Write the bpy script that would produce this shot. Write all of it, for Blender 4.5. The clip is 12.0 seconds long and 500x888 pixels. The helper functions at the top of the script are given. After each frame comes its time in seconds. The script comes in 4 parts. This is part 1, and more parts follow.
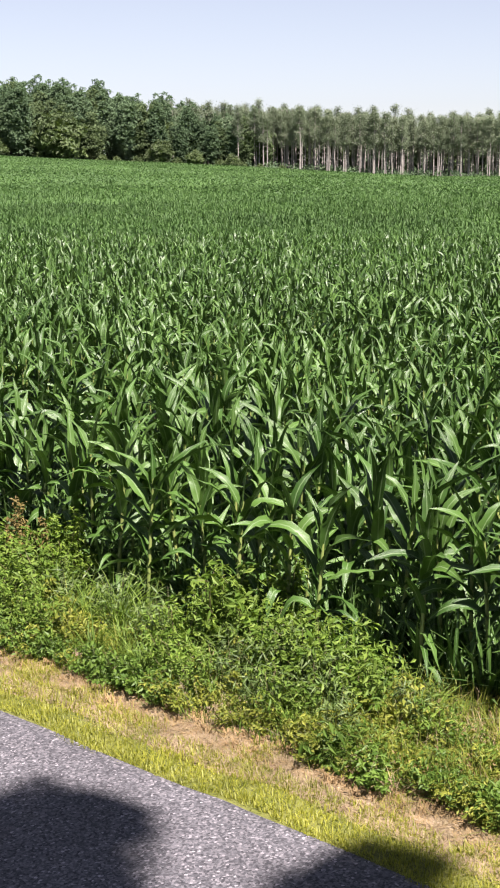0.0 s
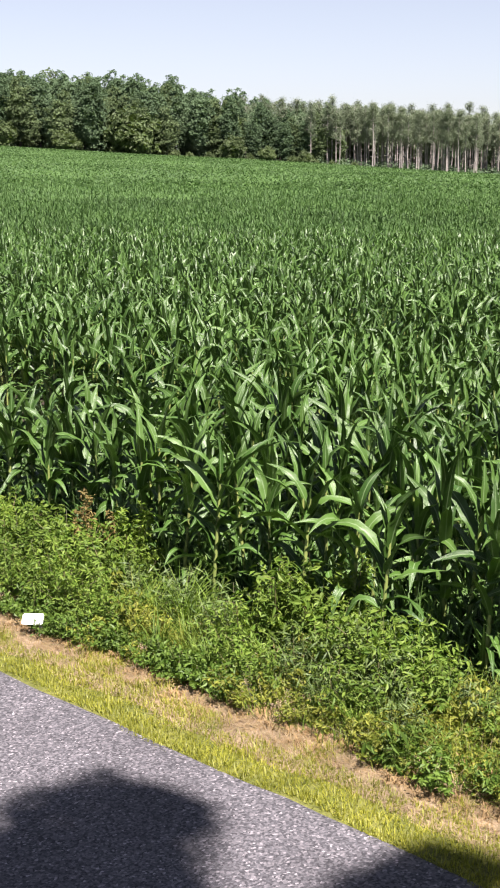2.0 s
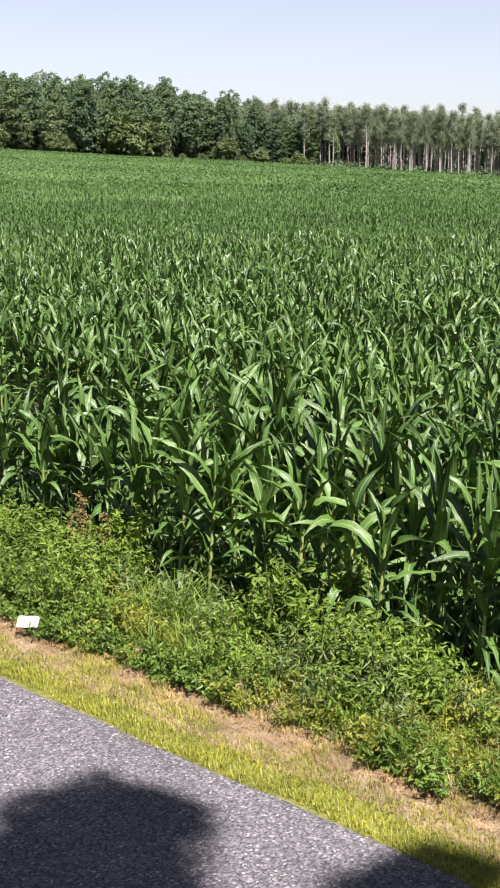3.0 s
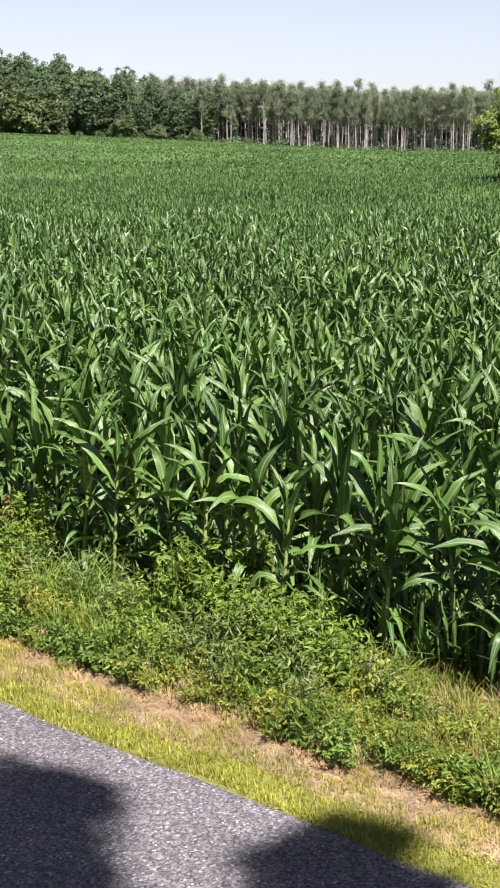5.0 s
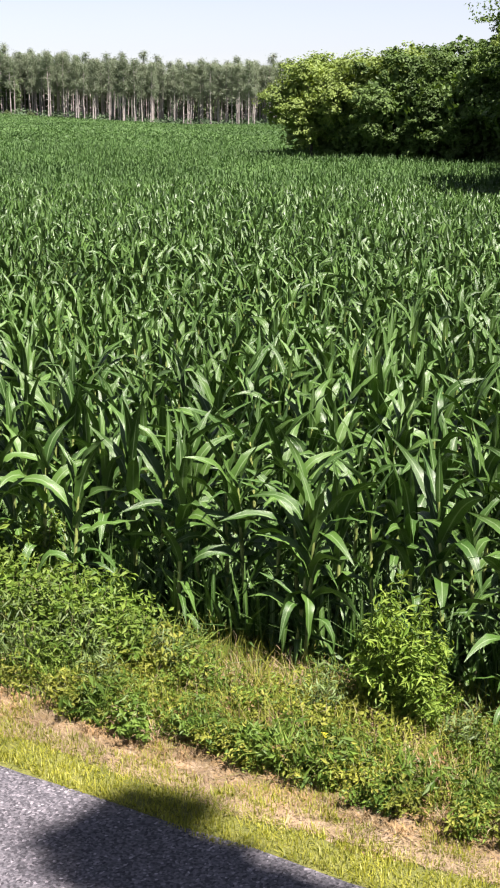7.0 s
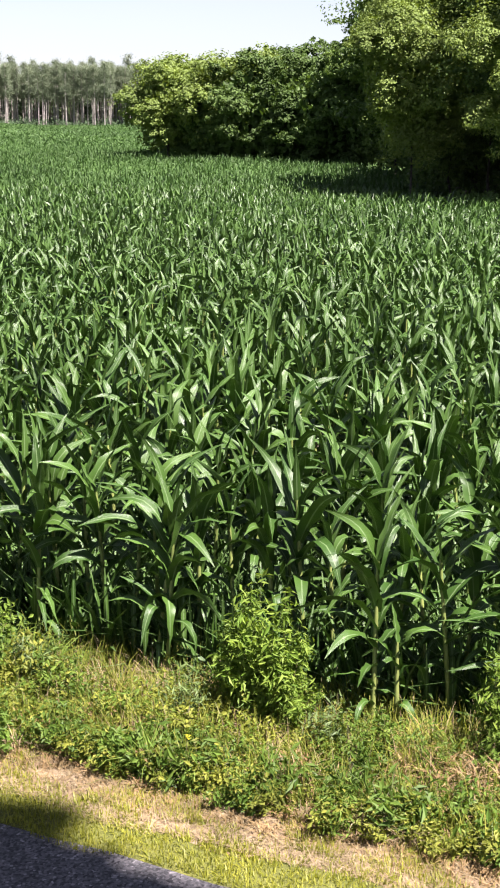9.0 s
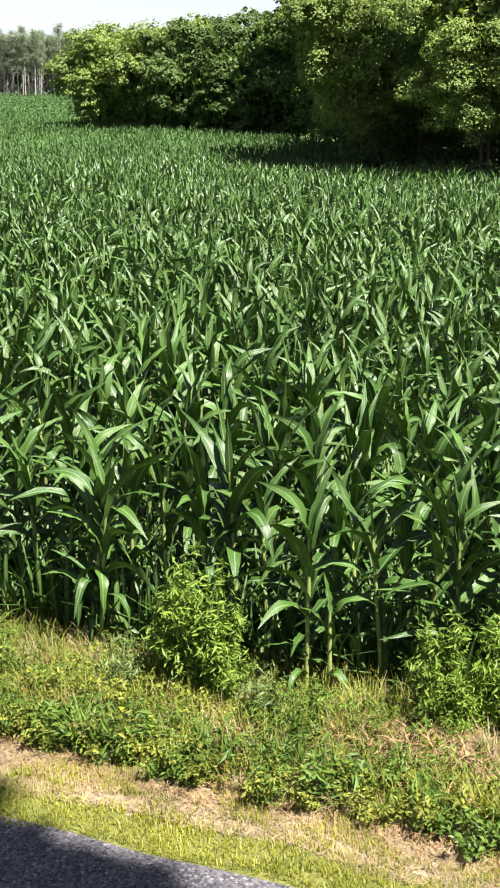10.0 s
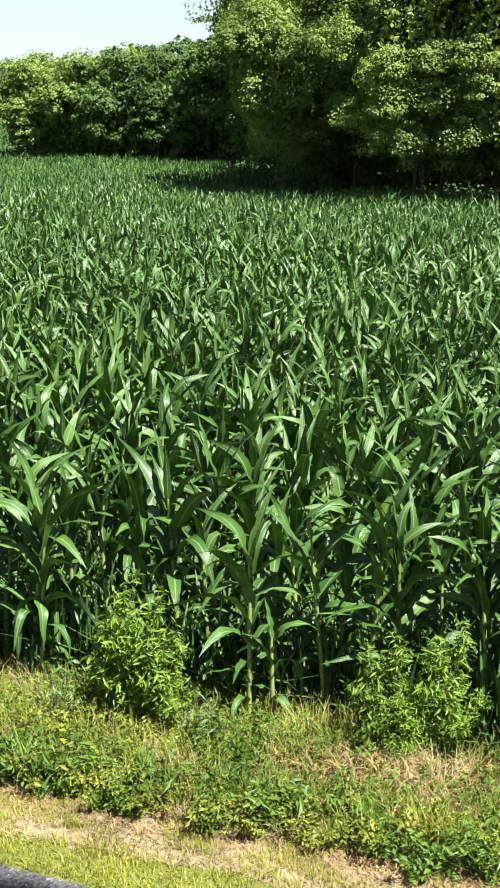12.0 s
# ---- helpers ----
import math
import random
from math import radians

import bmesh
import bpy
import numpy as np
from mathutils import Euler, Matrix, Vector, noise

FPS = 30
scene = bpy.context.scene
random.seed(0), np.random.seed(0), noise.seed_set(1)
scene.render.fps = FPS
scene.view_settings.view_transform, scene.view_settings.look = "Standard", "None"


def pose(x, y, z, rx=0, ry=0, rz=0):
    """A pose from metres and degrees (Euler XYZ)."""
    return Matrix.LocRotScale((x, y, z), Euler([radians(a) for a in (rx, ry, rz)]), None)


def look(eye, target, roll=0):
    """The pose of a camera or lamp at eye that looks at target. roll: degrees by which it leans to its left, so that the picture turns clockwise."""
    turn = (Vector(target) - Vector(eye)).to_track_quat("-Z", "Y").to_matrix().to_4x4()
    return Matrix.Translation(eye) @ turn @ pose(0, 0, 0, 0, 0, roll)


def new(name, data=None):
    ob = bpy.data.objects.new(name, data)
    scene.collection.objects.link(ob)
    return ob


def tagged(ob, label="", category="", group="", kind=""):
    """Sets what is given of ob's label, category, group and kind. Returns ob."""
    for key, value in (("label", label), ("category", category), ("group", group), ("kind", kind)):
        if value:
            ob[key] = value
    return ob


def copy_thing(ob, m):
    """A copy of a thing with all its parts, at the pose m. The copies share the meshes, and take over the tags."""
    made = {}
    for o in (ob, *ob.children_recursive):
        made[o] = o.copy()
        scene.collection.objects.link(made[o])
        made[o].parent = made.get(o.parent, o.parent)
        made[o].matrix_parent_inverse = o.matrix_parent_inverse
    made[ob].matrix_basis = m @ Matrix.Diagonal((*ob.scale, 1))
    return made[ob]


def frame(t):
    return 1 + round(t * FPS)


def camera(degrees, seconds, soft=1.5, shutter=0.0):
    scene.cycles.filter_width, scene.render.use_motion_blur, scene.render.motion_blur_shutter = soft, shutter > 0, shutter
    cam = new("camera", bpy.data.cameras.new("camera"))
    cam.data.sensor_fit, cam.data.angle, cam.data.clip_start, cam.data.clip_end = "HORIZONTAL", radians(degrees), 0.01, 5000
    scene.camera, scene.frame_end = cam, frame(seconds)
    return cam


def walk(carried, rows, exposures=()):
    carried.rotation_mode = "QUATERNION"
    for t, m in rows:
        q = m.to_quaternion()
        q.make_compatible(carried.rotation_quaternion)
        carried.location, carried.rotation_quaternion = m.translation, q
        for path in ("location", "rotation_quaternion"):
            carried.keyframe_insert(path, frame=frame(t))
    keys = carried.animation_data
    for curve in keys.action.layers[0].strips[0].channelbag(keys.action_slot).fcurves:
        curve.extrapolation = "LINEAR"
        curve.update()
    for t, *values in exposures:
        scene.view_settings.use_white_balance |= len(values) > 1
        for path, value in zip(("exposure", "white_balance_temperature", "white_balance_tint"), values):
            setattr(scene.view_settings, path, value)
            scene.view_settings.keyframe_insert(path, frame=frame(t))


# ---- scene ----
cam = camera(20.2, 12.0, 2.0)
PATH = [
    (0, (0.101, -0.626, 2.939), (-0.047, 1.328, 2.542), -0.2),
    (0.5, (0.099, -0.623, 2.939), (-0.078, 1.328, 2.537), -0.1),
    (1, (0.096, -0.621, 2.939), (-0.109, 1.328, 2.542), 0.1),
    (1.5, (0.095, -0.619, 2.938), (-0.142, 1.328, 2.548), 0.4),
    (2, (0.093, -0.617, 2.938), (-0.15, 1.327, 2.536), 0.3),
    (2.5, (0.09, -0.616, 2.938), (-0.152, 1.331, 2.548), 0.4),
    (2.7, (0.09, -0.615, 2.938), (-0.151, 1.331, 2.544), 0.3),
    (4.3, (0.092, -0.612, 2.937), (-0.072, 1.339, 2.528), -0.1),
    (4.5, (0.094, -0.613, 2.937), (-0.05, 1.339, 2.524), 0.0),
    (5, (0.104, -0.614, 2.936), (0.005, 1.337, 2.505), -0.3),
    (5.5, (0.116, -0.61, 2.938), (0.095, 1.346, 2.525), -0.3),
    (6, (0.128, -0.608, 2.94), (0.2, 1.352, 2.549), -0.5),
    (6.5, (0.133, -0.607, 2.941), (0.269, 1.344, 2.524), -0.1),
    (7, (0.139, -0.607, 2.94), (0.332, 1.328, 2.473), 0.2),
    (7.2, (0.142, -0.607, 2.94), (0.368, 1.322, 2.461), 0.2),
    (9, (0.176, -0.599, 2.941), (0.56, 1.307, 2.476), 0.2),
    (9.5, (0.185, -0.601, 2.942), (0.648, 1.287, 2.47), -0.2),
    (10, (0.193, -0.603, 2.939), (0.665, 1.274, 2.436), 0.4),
    (10.5, (0.201, -0.604, 2.937), (0.683, 1.274, 2.448), 0.0),
    (11, (0.205, -0.601, 2.936), (0.696, 1.28, 2.467), -0.3),
    (11.5, (0.207, -0.597, 2.936), (0.725, 1.277, 2.467), -0.0),
    (12, (0.212, -0.595, 2.935), (0.767, 1.269, 2.468), -0.1),
]
EXPOSURES = [(0, 2.02, 6500, 20), (5.5, 2.05, 6500, 20), (7.2, 2.12, 6500, 21), (9.0, 2.23, 6450, 22), (10.0, 2.29, 6430, 14), (11.0, 2.3, 6400, 7), (12, 2.29, 6400, 3)]
walk(cam, [(t, look(eye, target, roll)) for t, eye, target, roll in PATH], EXPOSURES)

# ---- world and sun ----
SUN_TO = Vector((0.38, -0.54, 1.25)).normalized()
world = bpy.data.worlds.new("world")
scene.world = world
world.use_nodes = True
wt = world.node_tree
sky = wt.nodes.new("ShaderNodeTexSky")
sky.sky_type = "NISHITA"
sky.sun_disc = False
sky.sun_elevation = math.asin(SUN_TO.z)
sky.sun_rotation = math.atan2(SUN_TO.x, SUN_TO.y)
sky.dust_density = 0.3
sky.air_density = 0.8
sky.ozone_density = 2.5
pale = wt.nodes.new("ShaderNodeHueSaturation")
pale.inputs["Saturation"].default_value = 0.56
wt.links.new(sky.outputs[0], pale.inputs["Color"])
wt.links.new(pale.outputs[0], wt.nodes["Background"].inputs[0])
wt.nodes["Background"].inputs[1].default_value = 0.034
sun = new("sun", bpy.data.lights.new("sun", "SUN"))
sun.data.energy = 5.0
sun.data.angle = radians(0.6)
sun.data.color = (1.0, 0.95, 0.87)
sun.matrix_world = Matrix.Translation((4, -4, 12)) @ SUN_TO.to_track_quat("Z", "Y").to_matrix().to_4x4()


# ---- materials ----
def material(name):
    m = bpy.data.materials.new(name)
    m.use_nodes = True
    t = m.node_tree
    return m, t, t.nodes["Principled BSDF"]


def node(t, kind, **inputs):
    n = t.nodes.new(kind)
    for k, v in inputs.items():
        n.inputs[k.replace("_", " ")].default_value = v
    return n


def ramp(t, fac, stops):
    r = t.nodes.new("ShaderNodeValToRGB")
    while len(r.color_ramp.elements) < len(stops):
        r.color_ramp.elements.new(0.5)
    for e, (p, c) in zip(r.color_ramp.elements, stops):
        e.position, e.color = p, (*c, 1)
    t.links.new(fac, r.inputs[0])
    return r


def mix(t, fac, a, b, mode="MIX"):
    n = t.nodes.new("ShaderNodeMix")
    n.data_type, n.blend_type = "RGBA", mode
    for sock, v in ((n.inputs[0], fac), (n.inputs[6], a), (n.inputs[7], b)):
        if isinstance(v, (int, float)):
            sock.default_value = v
        elif isinstance(v, tuple):
            sock.default_value = (*v, 1)
        else:
            t.links.new(v, sock)
    return n.outputs[2]


def leaf_material(name, dark, light, rough=0.45, thin=0.3, through_col=None, rib=None, spread=1.0, gloss=0.5):
    """A leaf: colour varies from leaf to leaf and along large soft patches; part of the light shines through."""
    m, t, p = material(name)
    geo = t.nodes.new("ShaderNodeNewGeometry")
    ob = t.nodes.new("ShaderNodeObjectInfo")
    add = t.nodes.new("ShaderNodeMath")
    add.operation = "ADD"
    t.links.new(geo.outputs["Random Per Island"], add.inputs[0])
    t.links.new(ob.outputs["Random"], add.inputs[1])
    frac = t.nodes.new("ShaderNodeMath")
    frac.operation = "FRACT"
    t.links.new(add.outputs[0], frac.inputs[0])
    col = ramp(t, frac.outputs[0], [(0.0, dark), (1.0, light)]).outputs[0]
    no = node(t, "ShaderNodeTexNoise", Scale=spread, Detail=3.0)
    t.links.new(geo.outputs["Position"], no.inputs["Vector"])
    tone = ramp(t, no.outputs[0], [(0.3, (0.72, 0.74, 0.72)), (0.7, (1.25, 1.22, 1.2))]).outputs[0]
    col = mix(t, 1.0, col, tone, "MULTIPLY")
    if rib:
        uv = t.nodes.new("ShaderNodeUVMap")
        sep = t.nodes.new("ShaderNodeSeparateXYZ")
        t.links.new(uv.outputs[0], sep.inputs[0])
        wave = t.nodes.new("ShaderNodeMath")
        wave.operation = "PINGPONG"
        wave.inputs[1].default_value = 0.5
        t.links.new(sep.outputs[0], wave.inputs[0])
        r = ramp(t, wave.outputs[0], [(0.43, (0, 0, 0)), (0.49, (1, 1, 1))])
        col = mix(t, r.outputs[0], col, rib)
        wv = node(t, "ShaderNodeTexWave", Scale=9.0, Distortion=0.6)
        t.links.new(uv.outputs[0], wv.inputs[0])
        bump = node(t, "ShaderNodeBump", Strength=0.25, Distance=0.003)
        t.links.new(wv.outputs[0], bump.inputs["Height"])
        t.links.new(bump.outputs[0], p.inputs["Normal"])
    t.links.new(col, p.inputs["Base Color"])
    p.inputs["Roughness"].default_value = rough
    p.inputs["Specular IOR Level"].default_value = gloss
    tr = t.nodes.new("ShaderNodeBsdfTranslucent")
    tint = mix(t, 1.0, col, through_col or (1.5, 1.6, 0.5), "MULTIPLY")
    t.links.new(tint, tr.inputs[0])
    sh = t.nodes.new("ShaderNodeMixShader")
    sh.inputs[0].default_value = thin
    t.links.new(p.outputs[0], sh.inputs[1])
    t.links.new(tr.outputs[0], sh.inputs[2])
    t.links.new(sh.outputs[0], t.nodes["Material Output"].inputs[0])
    return m


def rough_material(name, stops, scale, rough=0.9, fine=8.0, bump=0.3, dist=0.01, speck=None):
    """Soil, bark and the like: two scales of noise, bump, and specks if given."""
    m, t, p = material(name)
    geo = t.nodes.new("ShaderNodeNewGeometry")
    n1 = node(t, "ShaderNodeTexNoise", Scale=scale, Detail=5.0, Roughness=0.6)
    n2 = node(t, "ShaderNodeTexNoise", Scale=scale * fine, Detail=4.0, Roughness=0.7)
    for n in (n1, n2):
        t.links.new(geo.outputs["Position"], n.inputs["Vector"])
    col = ramp(t, n1.outputs[0], stops).outputs[0]
    tone = ramp(t, n2.outputs[0], [(0.3, (0.6, 0.6, 0.6)), (0.7, (1.4, 1.4, 1.4))]).outputs[0]
    col = mix(t, 1.0, col, tone, "MULTIPLY")
    if speck:
        vo = node(t, "ShaderNodeTexVoronoi", Scale=speck[0])
        t.links.new(geo.outputs["Position"], vo.inputs["Vector"])
        sr = ramp(t, vo.outputs["Color"], [(0.0, speck[1]), (0.45, speck[2]), (0.8, speck[3]), (1.0, speck[4])]).outputs[0]
        col = mix(t, 1.0, col, sr, "MULTIPLY")
    t.links.new(col, p.inputs["Base Color"])
    p.inputs["Roughness"].default_value = rough
    p.inputs["Specular IOR Level"].default_value = 0.25
    b = node(t, "ShaderNodeBump", Strength=bump, Distance=dist)
    t.links.new(n2.outputs[0], b.inputs["Height"])
    t.links.new(b.outputs[0], p.inputs["Normal"])
    return m


CORN = leaf_material("corn_leaf", (0.021, 0.053, 0.0085), (0.05, 0.1, 0.019), 0.4, 0.05, (1.3, 1.7, 0.4), (0.115, 0.17, 0.075), 0.8, 0.28)
# The CORN leaf again, paler and bluer for distance, put into its colour.
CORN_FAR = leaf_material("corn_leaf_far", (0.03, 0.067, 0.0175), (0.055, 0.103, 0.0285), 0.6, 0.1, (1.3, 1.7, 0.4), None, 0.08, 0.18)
STALK = leaf_material("corn_stalk", (0.12, 0.16, 0.042), (0.185, 0.22, 0.065), 0.45, 0.05, None, None, 6.0)
SOIL = rough_material("soil", [(0.3, (0.0203, 0.0153, 0.0099)), (0.7, (0.0405, 0.0306, 0.0198))], 1.5, 0.95, 14.0, 0.6, 0.02)
DIRT = rough_material("dry_dirt", [(0.36, (0.13, 0.088, 0.055)), (0.64, (0.27, 0.205, 0.14))], 5.0, 0.95, 12.0, 0.6, 0.01)
TURF = rough_material("mown_turf", [(0.3, (0.06, 0.07, 0.014)), (0.7, (0.125, 0.126, 0.03))], 4.0, 0.9, 20.0, 0.6, 0.02)
ASPHALT = rough_material("asphalt", [(0.3, (0.0735, 0.0716, 0.0765)), (0.7, (0.1015, 0.0996, 0.106))], 1.2, 0.85, 60.0, 0.5, 0.004,
                         (92.0, (0.16, 0.16, 0.18), (0.66, 0.66, 0.69), (1.22, 1.18, 1.2), (3.1, 2.95, 2.95)))
LAWN = leaf_material("grass_blade", (0.115, 0.137, 0.0115), (0.25, 0.248, 0.034), 0.5, 0.35, (1.4, 1.4, 0.5), None, 3.0, 0.35)
STRAW = leaf_material("straw", (0.145, 0.104, 0.053), (0.3, 0.238, 0.145), 0.7, 0.2, (1, 1, 0.8), None, 3.0, 0.3)
WEED = leaf_material("weed_leaf", (0.05, 0.098, 0.012), (0.125, 0.182, 0.032), 0.55, 0.28, (1.4, 1.5, 0.5), None, 2.5, 0.16)
WEED_YELLOW = leaf_material("weed_leaf_yellow", (0.088, 0.119, 0.015), (0.205, 0.216, 0.04), 0.55, 0.32, (1.4, 1.4, 0.5), None, 2.5, 0.16)
WEED_DARK = leaf_material("weed_leaf_dark", (0.04, 0.082, 0.011), (0.1, 0.16, 0.028), 0.5, 0.3, (1.4, 1.5, 0.5), None, 2.5, 0.2)
WEED_BLUE = leaf_material("weed_leaf_blue", (0.06, 0.1, 0.03), (0.13, 0.18, 0.062), 0.5, 0.3, (1.3, 1.4, 0.6), None, 2.5, 0.2)
WEED_BUSHY = leaf_material("weed_leaf_bushy", (0.076, 0.142, 0.018), (0.178, 0.25, 0.044), 0.55, 0.36, (1.4, 1.4, 0.5), None, 2.5, 0.16)
RUSSET = leaf_material("dead_grass", (0.15, 0.092, 0.04), (0.29, 0.2, 0.095), 0.7, 0.2, (1, 1, 0.8), None, 3.0, 0.3)
RUSSET_GREEN = leaf_material("dock_leaf", (0.12, 0.088, 0.03), (0.22, 0.17, 0.06), 0.6, 0.25, (1, 1, 0.6), None, 3.0, 0.15)
YELLOW = leaf_material("yellow_leaf", (0.3, 0.28, 0.02), (0.36, 0.33, 0.03), 0.55, 0.3, (1, 1, 0.5), None, 3.0, 0.15)
WEED_STEM = leaf_material("weed_stem", (0.0636, 0.0848, 0.0265), (0.1166, 0.0954, 0.0424), 0.6, 0.05, None, None, 5.0)
OAK = leaf_material("broad_leaf", (0.044, 0.08, 0.02), (0.076, 0.123, 0.033), 0.55, 0.2, (1.4, 1.5, 0.5), None, 0.5, 0.18)
ASH = leaf_material("mid_green_leaf", (0.08, 0.13, 0.034), (0.122, 0.18, 0.05), 0.55, 0.22, (1.4, 1.5, 0.5), None, 0.5, 0.18)
LOCUST = leaf_material("locust_leaf", (0.106, 0.157, 0.036), (0.152, 0.206, 0.054), 0.55, 0.25, (1.4, 1.4, 0.5), None, 0.5, 0.18)
# Far woods: haze is put into the leaf colours, paler and greyer than near.
HAZED_WOODS = leaf_material("hazed_leaf", (0.062, 0.1, 0.056), (0.088, 0.13, 0.072), 0.75, 0.25, (1.2, 1.3, 0.8), None, 0.06, 0.06)
HAZED_WOODS_PALE = leaf_material("hazed_leaf_pale", (0.066, 0.096, 0.046), (0.09, 0.122, 0.06), 0.75, 0.25, (1.2, 1.3, 0.7), None, 0.06, 0.06)
SCRUB = leaf_material("scrub_leaf", (0.052, 0.08, 0.028), (0.078, 0.108, 0.042), 0.6, 0.25, (1.3, 1.4, 0.6), None, 0.06, 0.3)
# Needles greyed and paled likewise, distance haze put into the colour.
HAZED_PINE = leaf_material("hazed_pine_needles", (0.12, 0.152, 0.098), (0.16, 0.195, 0.13), 0.75, 0.15, (1.2, 1.2, 0.8), None, 0.06, 0.06)
BARK = rough_material("bark", [(0.3, (0.022, 0.019, 0.016)), (0.7, (0.05, 0.044, 0.038))], 3.0, 0.9, 8.0, 0.6, 0.02)
PINE_BARK = rough_material("pine_bark", [(0.3, (0.19, 0.172, 0.158)), (0.7, (0.3, 0.278, 0.255))], 1.0, 0.9, 6.0, 0.6, 0.02)
WHITE = rough_material("white_plastic", [(0.3, (0.78, 0.78, 0.77)), (0.7, (0.84, 0.84, 0.83))], 20.0, 0.45, 8.0, 0.05, 0.002)


# ---- mesh builders ----
rng = np.random.default_rng(7)


def mesh_of(name, V, F, mats, uv=None, smooth=True, mat_index=None):
    V, F = np.asarray(V, np.float32), np.asarray(F, np.int32)
    me = bpy.data.meshes.new(name)
    me.vertices.add(len(V))
    me.vertices.foreach_set("co", V.ravel())
    me.loops.add(F.size)
    me.loops.foreach_set("vertex_index", F.ravel())
    me.polygons.add(len(F))
    me.polygons.foreach_set("loop_start", np.arange(0, F.size, F.shape[1], dtype=np.int32))
    me.polygons.foreach_set("use_smooth", np.full(len(F), smooth))
    for m in mats if isinstance(mats, (list, tuple)) else [mats]:
        me.materials.append(m)
    if mat_index is not None:
        me.polygons.foreach_set("material_index", np.asarray(mat_index, np.int32))
    if uv is not None:
        layer = me.uv_layers.new(name="UVMap")
        layer.uv.foreach_set("vector", np.asarray(uv, np.float32)[F.ravel()].ravel())
    me.update(calc_edges=True)
    return me


def join(pieces):
    """Joins (V, F, uv) pieces into one."""
    V, F, U, n = [], [], [], 0
    for v, f, u in pieces:
        V.append(v), F.append(f + n), U.append(u)
        n += len(v)
    return np.concatenate(V), np.concatenate(F), np.concatenate(U)


def scatter(piece, where, turn, size):
    """Copies of one piece, each at its place, turned about z and sized, as one set of arrays."""
    v, f, u = piece
    c, s = np.cos(turn)[:, None], np.sin(turn)[:, None]
    size = np.broadcast_to(np.asarray(size, float).reshape(len(where), -1), (len(where), 3)) if np.ndim(size) > 1 else np.repeat(np.asarray(size, float)[:, None], 3, 1)
    x = (v[None, :, 0] * c - v[None, :, 1] * s) * size[:, :1]
    y = (v[None, :, 0] * s + v[None, :, 1] * c) * size[:, 1:2]
    z = v[None, :, 2] * size[:, 2:]
    V = np.stack([x, y, z], -1) + where[:, None, :]
    F = f[None] + (np.arange(len(where)) * len(v))[:, None, None]
    return V.reshape(-1, 3), F.reshape(-1, f.shape[1]), np.tile(u, (len(where), 1))


def part(name, me, parent, label=""):
    ob = new(name, me)
    ob.parent = parent
    return tagged(ob, label)


def blade(base, az, lean, bend, length, width, seg=6, fold=0.25, twist=0.0, wave=0.0, r=rng, curve=1.6, knee=None, flat=False):
    """One long leaf: a strip with a midrib, arching outwards from its base. lean and bend in degrees from upright.
    knee: where along it the leaf folds over, and how sharply; flat: no midrib, for leaves far off."""
    s = np.linspace(0, 1, seg + 1)
    over = s**curve if knee is None else 1 / (1 + np.exp((knee[0] - s) / knee[1]))
    ang = np.radians(lean + bend * over)
    step = length / seg
    mid = 0.5 * (ang[1:] + ang[:-1])
    out = np.r_[0, np.cumsum(np.sin(mid))] * step
    up = np.r_[0, np.cumsum(np.cos(mid))] * step
    side = np.radians(twist) * s**1.3
    w = 0.5 * width * np.interp(s, [0, 0.12, 0.32, 0.55, 0.8, 1], [0.62, 0.92, 1.0, 0.82, 0.4, 0.02])
    d, l = np.array([np.cos(az), np.sin(az), 0]), np.array([-np.sin(az), np.cos(az), 0])
    centre = np.asarray(base) + out[:, None] * d + np.array([0, 0, 1]) * up[:, None]
    normal = -np.cos(ang)[:, None] * d + np.sin(ang)[:, None] * np.array([0, 0, 1])
    cross = np.cos(side)[:, None] * l + np.sin(side)[:, None] * normal
    lift = normal * np.cos(side)[:, None] - np.sin(side)[:, None] * l
    ph = r.uniform(0, 6.28, 2)
    f = fold * (1 - 0.6 * s)
    rows = []
    for sg in (-1, 1) if flat else (-1, 0, 1):
        ruffle = wave * w * np.sin(s * 19 + ph[max(sg, 0)]) * abs(sg)
        rows.append(centre + cross * (w * sg)[:, None] + lift * ((f * w * abs(sg)) + ruffle)[:, None])
    V = np.stack(rows, 1).reshape(-1, 3)
    if flat:
        i = np.arange(seg)[:, None] * 2
        return V, i + [0, 1, 3, 2], np.stack([np.tile([0, 1.0], seg + 1), np.repeat(s, 2)], -1)
    i = np.arange(seg)[:, None] * 3
    F = np.concatenate([i + [0, 1, 4, 3], i + [1, 2, 5, 4]])
    uv = np.stack([np.tile([0, 0.5, 1.0], seg + 1), np.repeat(s, 3)], -1)
    return V, F, uv


